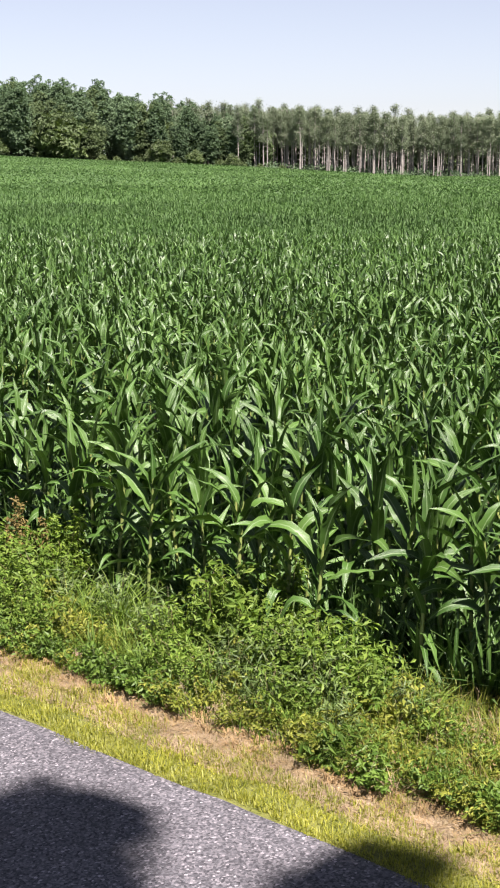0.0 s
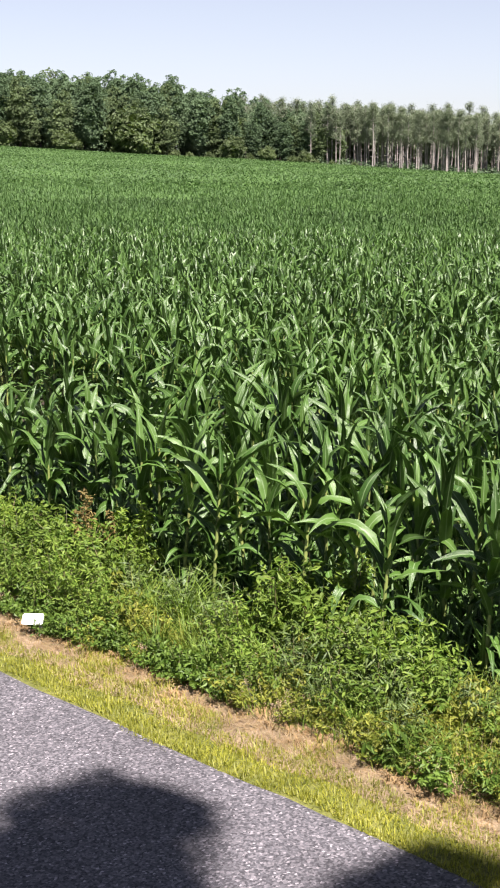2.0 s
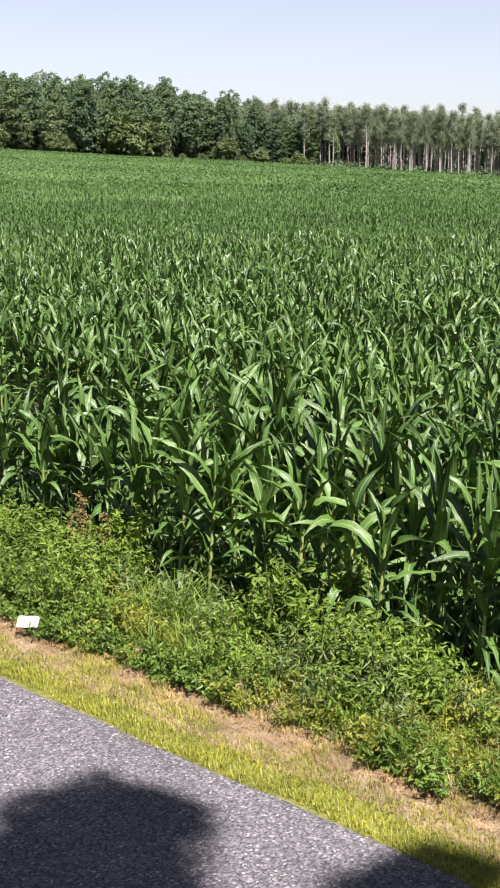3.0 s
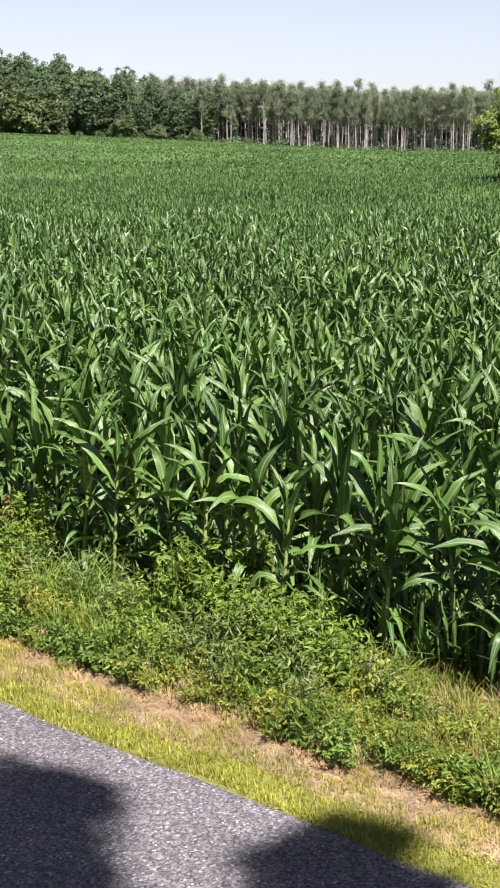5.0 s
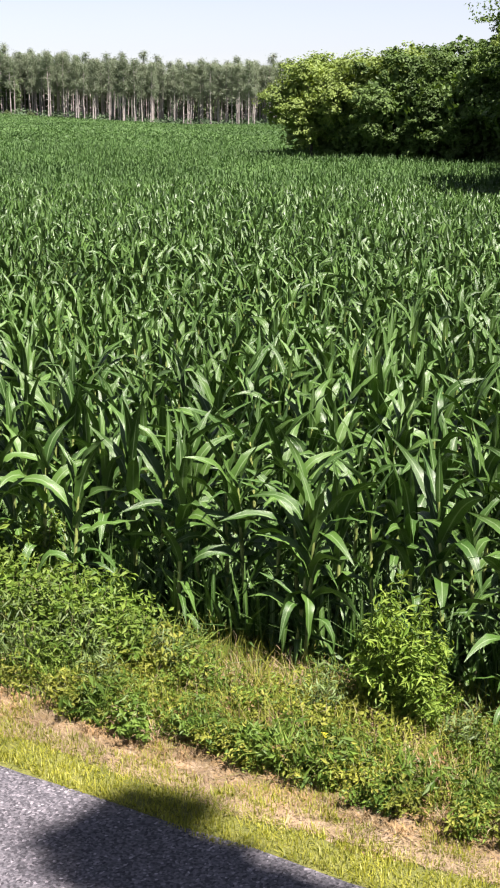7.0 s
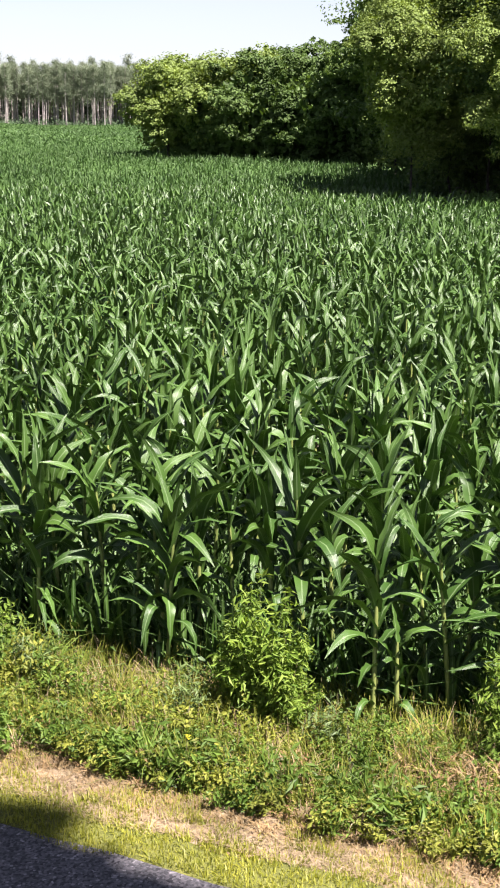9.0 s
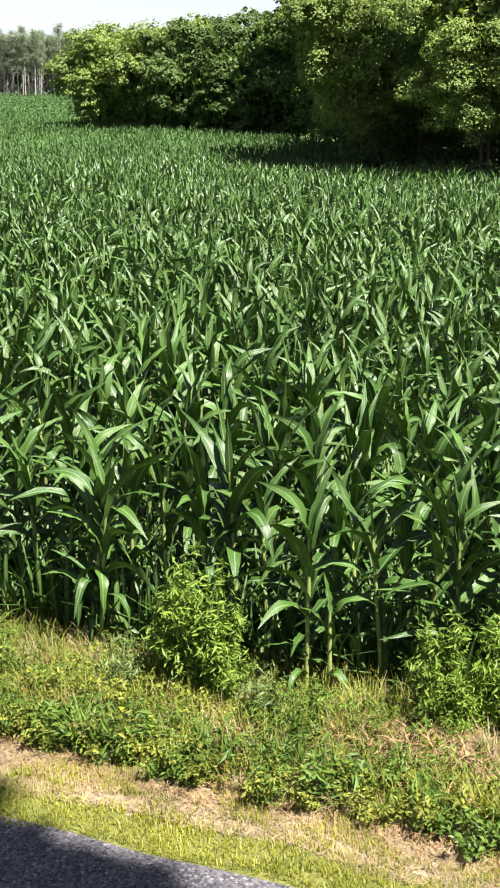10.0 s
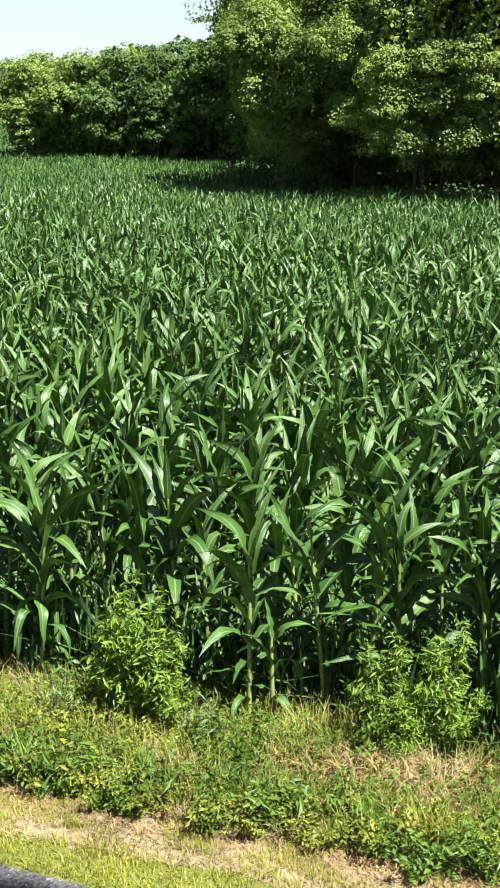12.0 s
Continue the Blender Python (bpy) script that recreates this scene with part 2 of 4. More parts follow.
def tube(points, radii, sides=6):
    """A tapered tube along points."""
    P, R = np.asarray(points, float), np.asarray(radii, float)
    T = np.gradient(P, axis=0)
    T /= np.linalg.norm(T, axis=1)[:, None] + 1e-9
    ref = np.where(np.abs(T[:, 2:]) > 0.9, [[1.0, 0, 0]], [[0, 0, 1.0]])
    A = np.cross(T, ref)
    A /= np.linalg.norm(A, axis=1)[:, None]
    B = np.cross(T, A)
    a = np.linspace(0, 2 * np.pi, sides, endpoint=False)
    V = P[:, None] + R[:, None, None] * (np.cos(a)[None, :, None] * A[:, None] + np.sin(a)[None, :, None] * B[:, None])
    i, j = np.meshgrid(np.arange(len(P) - 1), np.arange(sides), indexing="ij")
    k = (j + 1) % sides
    F = np.stack([i * sides + j, i * sides + k, (i + 1) * sides + k, (i + 1) * sides + j], -1).reshape(-1, 4)
    uv = np.stack([np.tile(np.arange(sides) / sides, len(P)), np.repeat(np.linspace(0, 1, len(P)), sides)], -1)
    return V.reshape(-1, 3), F, uv


def leaves(centres, normals, size, r, aspect=0.45, stray=0.45):
    """Small folded leaves: two quads each, pointing any way about the given normals."""
    n = len(centres)
    N = normals + r.normal(0, stray, (n, 3))
    N /= np.linalg.norm(N, axis=1)[:, None] + 1e-9
    D = np.cross(N, r.normal(0, 1, (n, 3)))
    D /= np.linalg.norm(D, axis=1)[:, None] + 1e-9
    C = np.cross(N, D)
    L = (size * r.uniform(0.65, 1.25, n))[:, None]
    W = L * aspect
    a, b = centres - D * L * 0.5, centres + D * L * 0.5 - N * L * 0.12
    m = centres + D * L * 0.02
    V = np.stack([a, m + C * W * 0.5 + N * W * 0.15, b, m - C * W * 0.5 + N * W * 0.15], 1).reshape(-1, 3)
    F = np.arange(n)[:, None] * 4 + [0, 1, 2, 3]
    uv = np.tile([[0.5, 0], [1, 0.5], [0.5, 1], [0, 0.5]], (n, 1))
    return V, F, uv


# ---- lie of the land ----
N_OUT, D_ALONG = np.array([0.615, 0.788]), np.array([0.788, -0.615])
ROAD_S0, ROAD_S1, DIRT_S, WEED_S, CORN_S = 0.7, 4.02, 4.33, 4.56, 5.6


def plan(s, u):
    """From metres out from the road's line and along it to x and y."""
    s, u = np.asarray(s, float), np.asarray(u, float)
    return np.stack([N_OUT[0] * s + D_ALONG[0] * u, N_OUT[1] * s + D_ALONG[1] * u], -1)


def smooth(a, b, x):
    t = np.clip((x - a) / (b - a), 0, 1)
    return t * t * (3 - 2 * t)


def land(x, y):
    """The height of the ground: level near the road, a shallow swale, then a slow rise towards the north-west woods."""
    x, y = np.asarray(x, float), np.asarray(y, float)
    r = np.hypot(x, y)
    w = smooth(45, 330, r)
    west = np.interp(r, [0, 8, 40, 62, 90], [0, 0, 0.36, 1.0, 0.85])
    east = 0.019 * np.clip(r - 8, 0, 38) + 0.1 * smooth(40, 60, r)
    e = smooth(3, 11, x - 0.12 * np.clip(y - 30, 0, 60))
    swale = -(west * (1 - e) + east * e) * (1 - w)
    far = -1.9 - 0.0504 * np.clip(x - 18, -160, 0)
    roll = 0.16 * np.sin(x * 0.075 + 1.0) * np.sin(y * 0.09 + 0.4) * smooth(25, 60, r)
    return (swale + w * far + roll) * (y > -40) * smooth(5, 9, y + 0.7 * x)


def wood_edge(y):
    """x at which the corn ends against the woods and bushes to the east."""
    return np.interp(y, [0, 20, 30, 33.4, 35.8, 40.3, 46.6, 52, 54, 70, 74.5, 79, 83, 85, 86], [60, 40, 24, 19.0, 16.2, 15.0, 14.7, 15.2, 20, 21, 20.5, 16.5, 12.4, 9.4, 400])


# ---- ground ----
g = np.concatenate([-np.geomspace(1500, 42, 14), np.linspace(-40, 40, 41), np.geomspace(42, 1500, 40)])
gy = np.concatenate([-np.geomspace(1500, 42, 10), np.linspace(-40, 60, 51), np.geomspace(62, 1500, 50)])
X, Y = np.meshgrid(g, gy)
V = np.stack([X, Y, land(X, Y) - 0.012], -1).reshape(-1, 3)
ny, nx = X.shape
I = (np.arange(ny - 1)[:, None] * nx + np.arange(nx - 1)).reshape(-1, 1)
tagged(new("ground", mesh_of("ground", V, I + [0, 1, nx + 1, nx], SOIL)), "brown bare soil under the corn and woods", "ground", kind="structure")


def strip(name, s0, s1, u0, u1, z, mat, ns, nu, rough0, rough1, hump=0.0):
    """A strip of ground along the road with uneven edges, as a slab with a small thickness."""
    s, u = np.linspace(0, 1, ns), np.linspace(u0, u1, nu)
    a = s0 + rough0 * np.array([noise.noise((v * 1.7, 3.1, s0)) + 0.5 * noise.noise((v * 6.1, 1.1, s0)) for v in u])
    b = s1 + rough1 * np.array([noise.noise((v * 1.7, 7.7, s1)) + 0.5 * noise.noise((v * 6.1, 2.2, s1)) for v in u])
    S = a[:, None] + (b - a)[:, None] * s
    P = plan(S, np.repeat(u[:, None], ns, 1))
    Z = np.full(S.shape, z) + hump * np.array([[noise.noise((p[0] * 5, p[1] * 5, 0.3)) for p in row] for row in P])
    Z[:, 0], Z[:, -1] = -0.03, -0.03
    V = np.concatenate([P, Z[..., None]], -1).reshape(-1, 3)
    I = (np.arange(nu - 1)[:, None] * ns + np.arange(ns - 1)).reshape(-1, 1)
    return mesh_of(name, V, I + [0, 1, ns + 1, ns], mat)


road = new("road", strip("road", ROAD_S0, ROAD_S1 + 0.03, -60, 60, 0.018, ASPHALT, 40, 500, 0.03, 0.03))
tagged(road, "grey asphalt lane with a worn grassy edge", "road", kind="structure")
verge = new("verge", strip("verge", ROAD_S1 - 0.12, WEED_S + 0.5, -40, 40, 0.004, DIRT, 16, 500, 0.0, 0.1, 0.012))
tagged(verge, "pale dry dirt verge beside the asphalt", "verge", kind="structure")
grass_ground = new("grass_ground", strip("grass_ground", ROAD_S1 - 0.1, DIRT_S - 0.07, -40, 40, 0.01, TURF, 10, 600, 0.02, 0.12, 0.006))
tagged(grass_ground, "matted yellow-green turf between asphalt and dirt", "verge", kind="structure")
lawn = new("lawn_soil", strip("lawn_soil", -14, ROAD_S0 + 0.6, -30, 30, 0.004, TURF, 30, 60, 0.0, 0.0))
tagged(lawn, "mown green lawn beside the lane", "lawn", kind="structure")

# ---- corn ----
def corn_pieces(r, tall=1.3, seg=9, sides=7, count=12, full=True, fine=1.0, flat=False):
    """One corn plant before it tassels: the stalk and its leaves, alternating on two sides."""
    top = 0.66 * tall
    lean = r.normal(0, 0.03, 2)
    z = np.linspace(0, top, 9)
    pts = np.stack([lean[0] * z, lean[1] * z, z], -1)
    rad = np.interp(z / top, [0, 0.1, 0.6, 1], [0.0135, 0.0125, 0.0105, 0.007])
    rad[1::2] *= 1.12
    stalk = tube(pts, rad, sides)
    plane = r.uniform(0, 6.28)
    out = []
    for k in range(count):
        f = k / (count - 1)
        if not full and f < 0.3:
            continue
        h = top * (0.16 + 0.82 * f)
        az = plane + np.pi * (k % 2) + r.normal(0, 0.35)
        length = tall * np.interp(f, [0, 0.3, 0.6, 0.85, 1], [0.27, 0.38, 0.48, 0.46, 0.34]) * fine * r.uniform(0.75, 1.12)
        width = np.interp(f, [0, 0.3, 0.6, 0.9, 1], [0.044, 0.072, 0.094, 0.088, 0.062]) * fine * r.uniform(0.75, 1.12)
        first = np.interp(f, [0, 0.5, 0.8, 1], [48, 28, 18, 6]) + r.normal(0, 9)
        bend = np.interp(f, [0, 0.4, 0.75, 0.9, 1], [95, 118, 108, 70, 26]) * r.uniform(0.25, 1.3)
        knee = (np.interp(f, [0, 0.6, 1], [0.36, 0.5, 0.66]) + r.normal(0, 0.1), r.uniform(0.07, 0.2))
        base = (lean[0] * h, lean[1] * h, h)
        out.append(blade(base, az, max(first, 3), bend, length, width, seg, r.uniform(0.25, 0.6), r.normal(0, 55), 0.28, r, knee=knee, flat=flat))
    return stalk, out


def corn_thing(i, tall, count=16):
    r = np.random.default_rng(100 + i)
    stalk, blades = corn_pieces(r, tall, count=count, fine=0.82)
    ob = new("corn_plant")
    part("stalk", mesh_of("stalk", *stalk[:2], STALK, stalk[2]), ob, "pale green jointed stalk")
    for b in blades:
        part("leaf", mesh_of("corn_leaf", *b[:2], CORN, b[2]), ob)
    return tagged(ob, "tall green corn plant with long arching leaves, standing in soil", "corn plant", "corn plants at the field's edge")


kinds = [corn_thing(i, 1.3 + 0.04 * (i % 3)) for i in range(9)]
small = corn_thing(30, 0.72, 7)
small["label"] = "stunted young corn plant among weeds in front of the row"
# The edge row is broken: places out from the road and along it.
edge = [(5.72, -8.4), (5.66, -7.75), (5.75, -7.2), (5.7, -6.75), (5.66, -6.3), (5.58, -5.92), (5.72, -5.5), (5.58, -5.15), (5.6, -4.75), (5.5, -4.45),
        (5.72, -3.86), (5.62, -2.97), (5.66, -3.06), (5.55, -1.78), (5.8, -1.47), (5.82, -1.1), (5.9, -0.69), (5.8, -0.3), (5.7, 0.1), (5.75, 0.6), (5.7, 1.1), (5.72, 1.7)]
spots = [(s, u) for s, u in edge]
for row in range(1, 5):
    s = CORN_S + 0.28 + 0.66 * (row - 1) + 0.12
    u = -9.2 + 0.05 * row
    while u < 2.6 + 0.3 * row:
        spots.append((s + rng.normal(0, 0.03), u))
        u += rng.uniform(0.13, 0.22)
used = set()
for n, (s, u) in enumerate(spots[:300]):
    k = int(rng.integers(len(kinds)))
    x, y = plan(s, u)
    m = pose(x, y, 0.0, rng.normal(0, 2), rng.normal(0, 2), rng.uniform(0, 360)) @ Matrix.Scale(rng.uniform(0.9, 1.08), 4)
    if k not in used:
        used.add(k)
        kinds[k].matrix_basis = m
    else:
        c = copy_thing(kinds[k], m)
        c.scale = m.to_scale()
x, y = plan(5.56, -1.66)
small.matrix_basis = pose(x, y, 0, 0, 0, 40)
LAST_S = CORN_S + 0.4 + 0.66 * 4


def in_field(P, near, far, west=-23, east=33):
    dx, dy = P[:, 0] - 0.1, P[:, 1] + 0.6
    r, az = np.hypot(dx, dy), np.degrees(np.arctan2(dx, dy))
    return (r >= near) & (r < far) & (az > west) & (az < east) & (P[:, 0] < wood_edge(P[:, 1]))


def corn_rows(name, near, far, step_s, step_u, tall, seg, count, full, mat, first=0.0, variants=8, wide=1.0, fine=1.0, flat=False, label=""):
    """A stretch of field: rows beside the lane, every plant with its own leaves, as one mass."""
    s = np.arange(LAST_S + first, far + 25, step_s)
    u = np.arange(-far * 0.95, far * 0.55, step_u)
    S, U = np.meshgrid(s, u)
    S, U = S.ravel() + rng.normal(0, 0.04, S.size), U.ravel() + rng.uniform(-0.45, 0.45, U.size) * step_u
    P = plan(S, U)
    P = P[in_field(P, near, far)]
    which = rng.integers(variants, size=len(P))
    pieces, idx = [], []
    for v in range(variants):
        r = np.random.default_rng(500 + v + int(near))
        stalk, blades = corn_pieces(r, tall, seg, 4, count, full, fine, flat)
        here = P[which == v]
        if not len(here):
            continue
        W = np.concatenate([here, land(here[:, 0], here[:, 1])[:, None]], 1)
        size = rng.normal(1, 0.055, len(here))
        size *= 1 + 0.05 * np.sin(here[:, 0] * 0.9 + 2 * np.sin(here[:, 1] * 0.35))
        turn = rng.uniform(0, 6.28, len(here))
        tp = join(blades)
        if wide != 1.0:
            across = 2 if flat else 3
            mid = np.repeat(tp[0].reshape(-1, across, 3).mean(1), across, 0)
            tp = (mid + (tp[0] - mid) * wide, tp[1], tp[2])
        pieces.append(scatter(tp, W, turn, size))
        idx.append(np.zeros(len(pieces[-1][1]), int))
        if full:
            pieces.append(scatter(stalk, W, turn, size))
            idx.append(np.ones(len(pieces[-1][1]), int))
    V, F, U = join(pieces)
    return tagged(new(name, mesh_of(name, V, F, [mat, STALK], U, True, np.concatenate(idx))), label, "corn field", kind="stuff")


corn_rows("corn_field", 0, 22, 0.52, 0.12, 1.32, 5, 13, True, CORN, fine=0.7, label="dense green corn in rows, before it tassels")
corn_rows("corn_field", 22, 34, 0.55, 0.15, 1.33, 4, 13, False, CORN, fine=0.64, flat=True, label="dense green corn further out in the field")
corn_rows("corn_field", 34, 54, 0.56, 0.18, 1.33, 3, 13, False, CORN, fine=0.62, flat=True, label="dense green corn well out in the field")
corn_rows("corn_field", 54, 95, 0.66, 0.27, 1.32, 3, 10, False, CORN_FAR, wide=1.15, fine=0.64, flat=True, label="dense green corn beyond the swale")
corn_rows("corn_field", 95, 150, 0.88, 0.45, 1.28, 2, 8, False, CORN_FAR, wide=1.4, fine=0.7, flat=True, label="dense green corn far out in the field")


def canopy(name, near, far, n_r, n_a, lift, label):
    """The closed top of the corn in the distance: a bumpy sheet with leaf tips standing out of it."""
    r = np.geomspace(near, far, n_r)
    a = np.radians(np.linspace(-40, 40, n_a))
    R, A = np.meshgrid(r, a, indexing="ij")
    X, Y = 0.1 + R * np.sin(A), -0.6 + R * np.cos(A)
    Z = land(X, Y) + lift + 0.12 * smooth(45, 80, R) + rng.normal(0, 0.12, X.shape)
    ok = X < wood_edge(Y)
    Z = np.where(ok, Z, land(X, Y) - 0.3)
    I = (np.arange(n_r - 1)[:, None] * n_a + np.arange(n_a - 1)).reshape(-1, 1)
    V = np.stack([X, Y, Z], -1).reshape(-1, 3)
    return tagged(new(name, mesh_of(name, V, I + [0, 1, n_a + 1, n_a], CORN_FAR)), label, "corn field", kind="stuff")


canopy("corn_canopy", 27, 336, 240, 300, 0.48, "even green top of the distant corn")
n = 150000
rr = np.sqrt(rng.uniform(125**2, 334**2, n))
aa = np.radians(rng.uniform(-23, 20, n))
P = np.stack([0.1 + rr * np.sin(aa), -0.6 + rr * np.cos(aa)], -1)
P = P[in_field(P, 100, 336)]
C = np.concatenate([P, (land(P[:, 0], P[:, 1]) + rng.uniform(0.75, 1.1, len(P)))[:, None]], 1)
V, F, U = leaves(C, np.tile([0.0, -0.25, 0.35], (len(C), 1)), 0.32, rng, 0.4, 0.7)
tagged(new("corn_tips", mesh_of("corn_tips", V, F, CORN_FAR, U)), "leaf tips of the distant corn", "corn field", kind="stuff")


# ---- trees ----
def billow_arrays(r, height, spread, low, lobes, radius, per, leaf, aspect=0.55, trunk_r=0.1, limbs=6, droop=0.0, shell=0.72, deep=0.6, inner=1500):
    """Trunk with limbs, and a crown of many rounded boughs, each clothed with small leaves."""
    t = np.linspace(0, 1, 8)
    sway = np.cumsum(r.normal(0, 0.01 * height, (8, 2)), 0)
    sway -= sway[0]
    line = np.stack([sway[:, 0], sway[:, 1], t * height * 0.88], -1)
    wood = [tube(line, trunk_r * (1.05 - 0.85 * t) * np.r_[1.35, np.ones(7)], 8)]
    for k in range(limbs):
        f = r.uniform(max(low / height, 0.15), 0.75)
        p0 = np.array([np.interp(f / 0.88, t, line[:, j]) for j in range(3)])
        az, reach = 6.28 * k / limbs + r.normal(0, 0.4), spread * r.uniform(0.5, 0.8) * (1.1 - 0.5 * f)
        q = np.linspace(0, 1, 5)[:, None]
        L = p0 + q * np.array([np.cos(az), np.sin(az), 0]) * reach + np.array([0, 0, 1]) * reach * r.uniform(0.3, 0.7) * q
        L[1:-1] += r.normal(0, 0.04 * reach, (3, 3))
        wood.append(tube(L, trunk_r * 0.4 * (1 - 0.85 * q[:, 0]), 5))
    d = r.normal(0, 1, (lobes, 3))
    d /= np.linalg.norm(d, axis=1)[:, None]
    rad = shell + (1 - shell) * r.uniform(0, 1, lobes) ** 0.6
    lump = 1 + 0.13 * np.sin(3 * d[:, 0] + 4 * d[:, 2] + r.uniform(0, 6)) + 0.1 * np.sin(6 * d[:, 1] + r.uniform(0, 6))
    c = d * (rad * lump)[:, None] * np.array([spread, spread, (height - low) / 2])
    c[:, 2] += (height + low) / 2
    own = radius * r.uniform(0.6, 1.35, lobes)
    twigs = 15
    k = r.normal(0, 1, (lobes, twigs, 3))
    k /= np.linalg.norm(k, axis=2)[..., None]
    k[..., 2] = np.where(k[..., 2] < -0.4, -k[..., 2], k[..., 2])
    tuft = c[:, None] + k * (own[:, None] * r.uniform(0.6, 1.0, (lobes, twigs)))[..., None] * [1, 1, 0.8]
    tuft[..., 2] -= droop * own[:, None] * (k[..., 0] ** 2 + k[..., 1] ** 2)
    n = per // twigs
    q = r.normal(0, 1, (lobes, twigs, n, 3))
    q /= np.linalg.norm(q, axis=3)[..., None]
    wide = (own[:, None] * r.uniform(0.16, 0.5, (lobes, twigs)))[..., None, None]
    ragged = r.uniform(0.5, 1.6, (lobes, twigs, 1, 3)) * [1.1, 1.1, 0.7]
    pts = tuft[:, :, None] + q * r.uniform(deep, 1.15, (lobes, twigs, n, 1)) * wide * ragged
    face = 0.55 * k[:, :, None] + 0.8 * q + [0, 0, 0.45]
    inside = r.normal(0, 1, (inner, 3))
    inside *= (0.85 * r.uniform(0.2, 1, (inner, 1)) ** 0.4) / np.linalg.norm(inside, axis=1)[:, None]
    inside = inside * [spread, spread, (height - low) / 2] + [0, 0, (height + low) / 2]
    shell_leaves = leaves(pts.reshape(-1, 3), face.reshape(-1, 3), leaf, r, aspect, 0.36)
    return join(wood), join([shell_leaves, leaves(inside, np.tile([0, 0, 0.5], (inner, 1)), leaf * 2.2, r, 0.7, 1.0)])


def billow_thing(name, seed, leaf_mat, bark, label, category="tree", group="", **kw):
    wood, crown = billow_arrays(np.random.default_rng(seed), **kw)
    ob = new(name)
    part("trunk", mesh_of("trunk", *wood[:2], bark, wood[2]), ob)
    part("crown", mesh_of("crown", *crown[:2], leaf_mat, crown[2], False), ob)
    return tagged(ob, label, category, group)


def at_bearing(r, az):
    """A place on the ground r metres from the lane's bend and az degrees east of north."""
    x, y = 0.1 + r * math.sin(radians(az)), -0.6 + r * math.cos(radians(az))
    return x, y, float(land(x, y)) - 0.05


def stand(first, places, seed):
    """Puts the thing at the first place and copies of it at the rest: bearing rows of distance, degrees and size."""
    r = np.random.default_rng(seed)
    for k, (d, az, size) in enumerate(places):
        m = pose(*at_bearing(d, az), 0, 0, r.uniform(0, 360))
        ob = first if k == 0 else copy_thing(first, m)
        ob.matrix_basis = m
        ob.scale = (size * r.uniform(0.93, 1.07), size * r.uniform(0.93, 1.07), size)


# woods at the field's east edge
near_kw = dict(limbs=9, leaf=0.115, per=1500, shell=0.7, aspect=0.62, trunk_r=0.05, inner=4000)
a = billow_thing("edge_tree", 11, LOCUST, BARK, "light green locust tree with drooping feathery foliage at the corn's edge", group="trees along the field's east edge",
                 height=9.6, spread=2.4, low=2.3, lobes=40, radius=0.95, droop=0.3, **near_kw)
stand(a, [(50, 18.0, 0.86), (42.5, 23.2, 0.84), (42, 26.9, 0.86)], 1)
b = billow_thing("edge_tree", 12, OAK, BARK, "dark green broadleaf tree in the shade of the wood's edge", group="trees along the field's east edge",
                 height=10.8, spread=2.9, low=2.7, lobes=40, radius=1.15, droop=0.25, **near_kw)
stand(b, [(53, 21.0, 1.02), (46, 24.4, 1.02), (44, 26.8, 1.0), (52, 23.5, 1.15), (44, 31.5, 1.05)], 2)
c = billow_thing("edge_tree", 13, OAK, BARK, "tall leafy tree deep in the wood", group="trees along the field's east edge",
                 height=11.5, spread=4.2, low=0.8, lobes=60, radius=1.3, per=540, leaf=0.2, inner=4000, limbs=8, droop=0.15, trunk_r=0.12)
stand(c, [(58, 20.3, 1.1), (56, 25.5, 1.15), (55, 30, 1.1), (66, 23, 1.3), (67, 28, 1.3), (57, 34, 1.1)], 3)
g = billow_thing("edge_tree", 14, ASH, BARK, "tall mid-green broadleaf tree where hedgerow and wood meet", group="trees along the field's east edge",
                 height=10.8, spread=2.7, low=1.6, lobes=46, radius=1.05, droop=0.25, **{**near_kw, "per": 700, "leaf": 0.16})
stand(g, [(77, 17.3, 1.08), (80, 18.8, 1.3), (57, 19.6, 0.92), (54, 26.5, 1.1)], 10)
# bushy row further along
d = billow_thing("hedgerow_tree", 21, LOCUST, BARK, "low spreading yellow-green tree in the hedgerow beyond the corn", group="hedgerow trees",
                 height=6.6, spread=2.4, low=1.3, lobes=38, radius=0.8, per=480, leaf=0.18, aspect=0.65, inner=2500, limbs=8, droop=0.15)
stand(d, [(87, 8.2, 1.0), (86, 10.2, 1.02), (89, 9.3, 1.06), (88, 11.5, 1.1)], 4)
e = billow_thing("hedgerow_tree", 22, OAK, BARK, "dark green bushy tree in the hedgerow beyond the corn", group="hedgerow trees",
                 height=6.4, spread=2.7, low=0.2, lobes=48, radius=0.8, per=480, leaf=0.18, aspect=0.65, inner=2500, limbs=8, droop=0.15)
stand(e, [(86, 9.9, 0.78), (84.5, 11.3, 1.0), (83, 13.1, 0.98), (90, 12.4, 1.06), (81, 14.9, 1.04), (88, 14.1, 1.12), (80, 16.6, 1.22), (79, 18.2, 1.5)], 5)

# far woods: broadleaf trees to the west, a pine stand to the east
far_kw = dict(per=72, leaf=0.44, aspect=0.6, trunk_r=0.2)
f1 = billow_thing("woodland_tree", 31, HAZED_WOODS, BARK, "grey-green broadleaf tree in the distant woods, haze painted into its leaves", group="distant woods",
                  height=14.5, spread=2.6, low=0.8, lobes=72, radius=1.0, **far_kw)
f2 = billow_thing("woodland_tree", 32, HAZED_WOODS_PALE, BARK, "olive-green broadleaf tree in the distant woods, haze painted into its leaves", group="distant woods",
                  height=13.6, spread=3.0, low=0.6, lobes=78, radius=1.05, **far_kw)
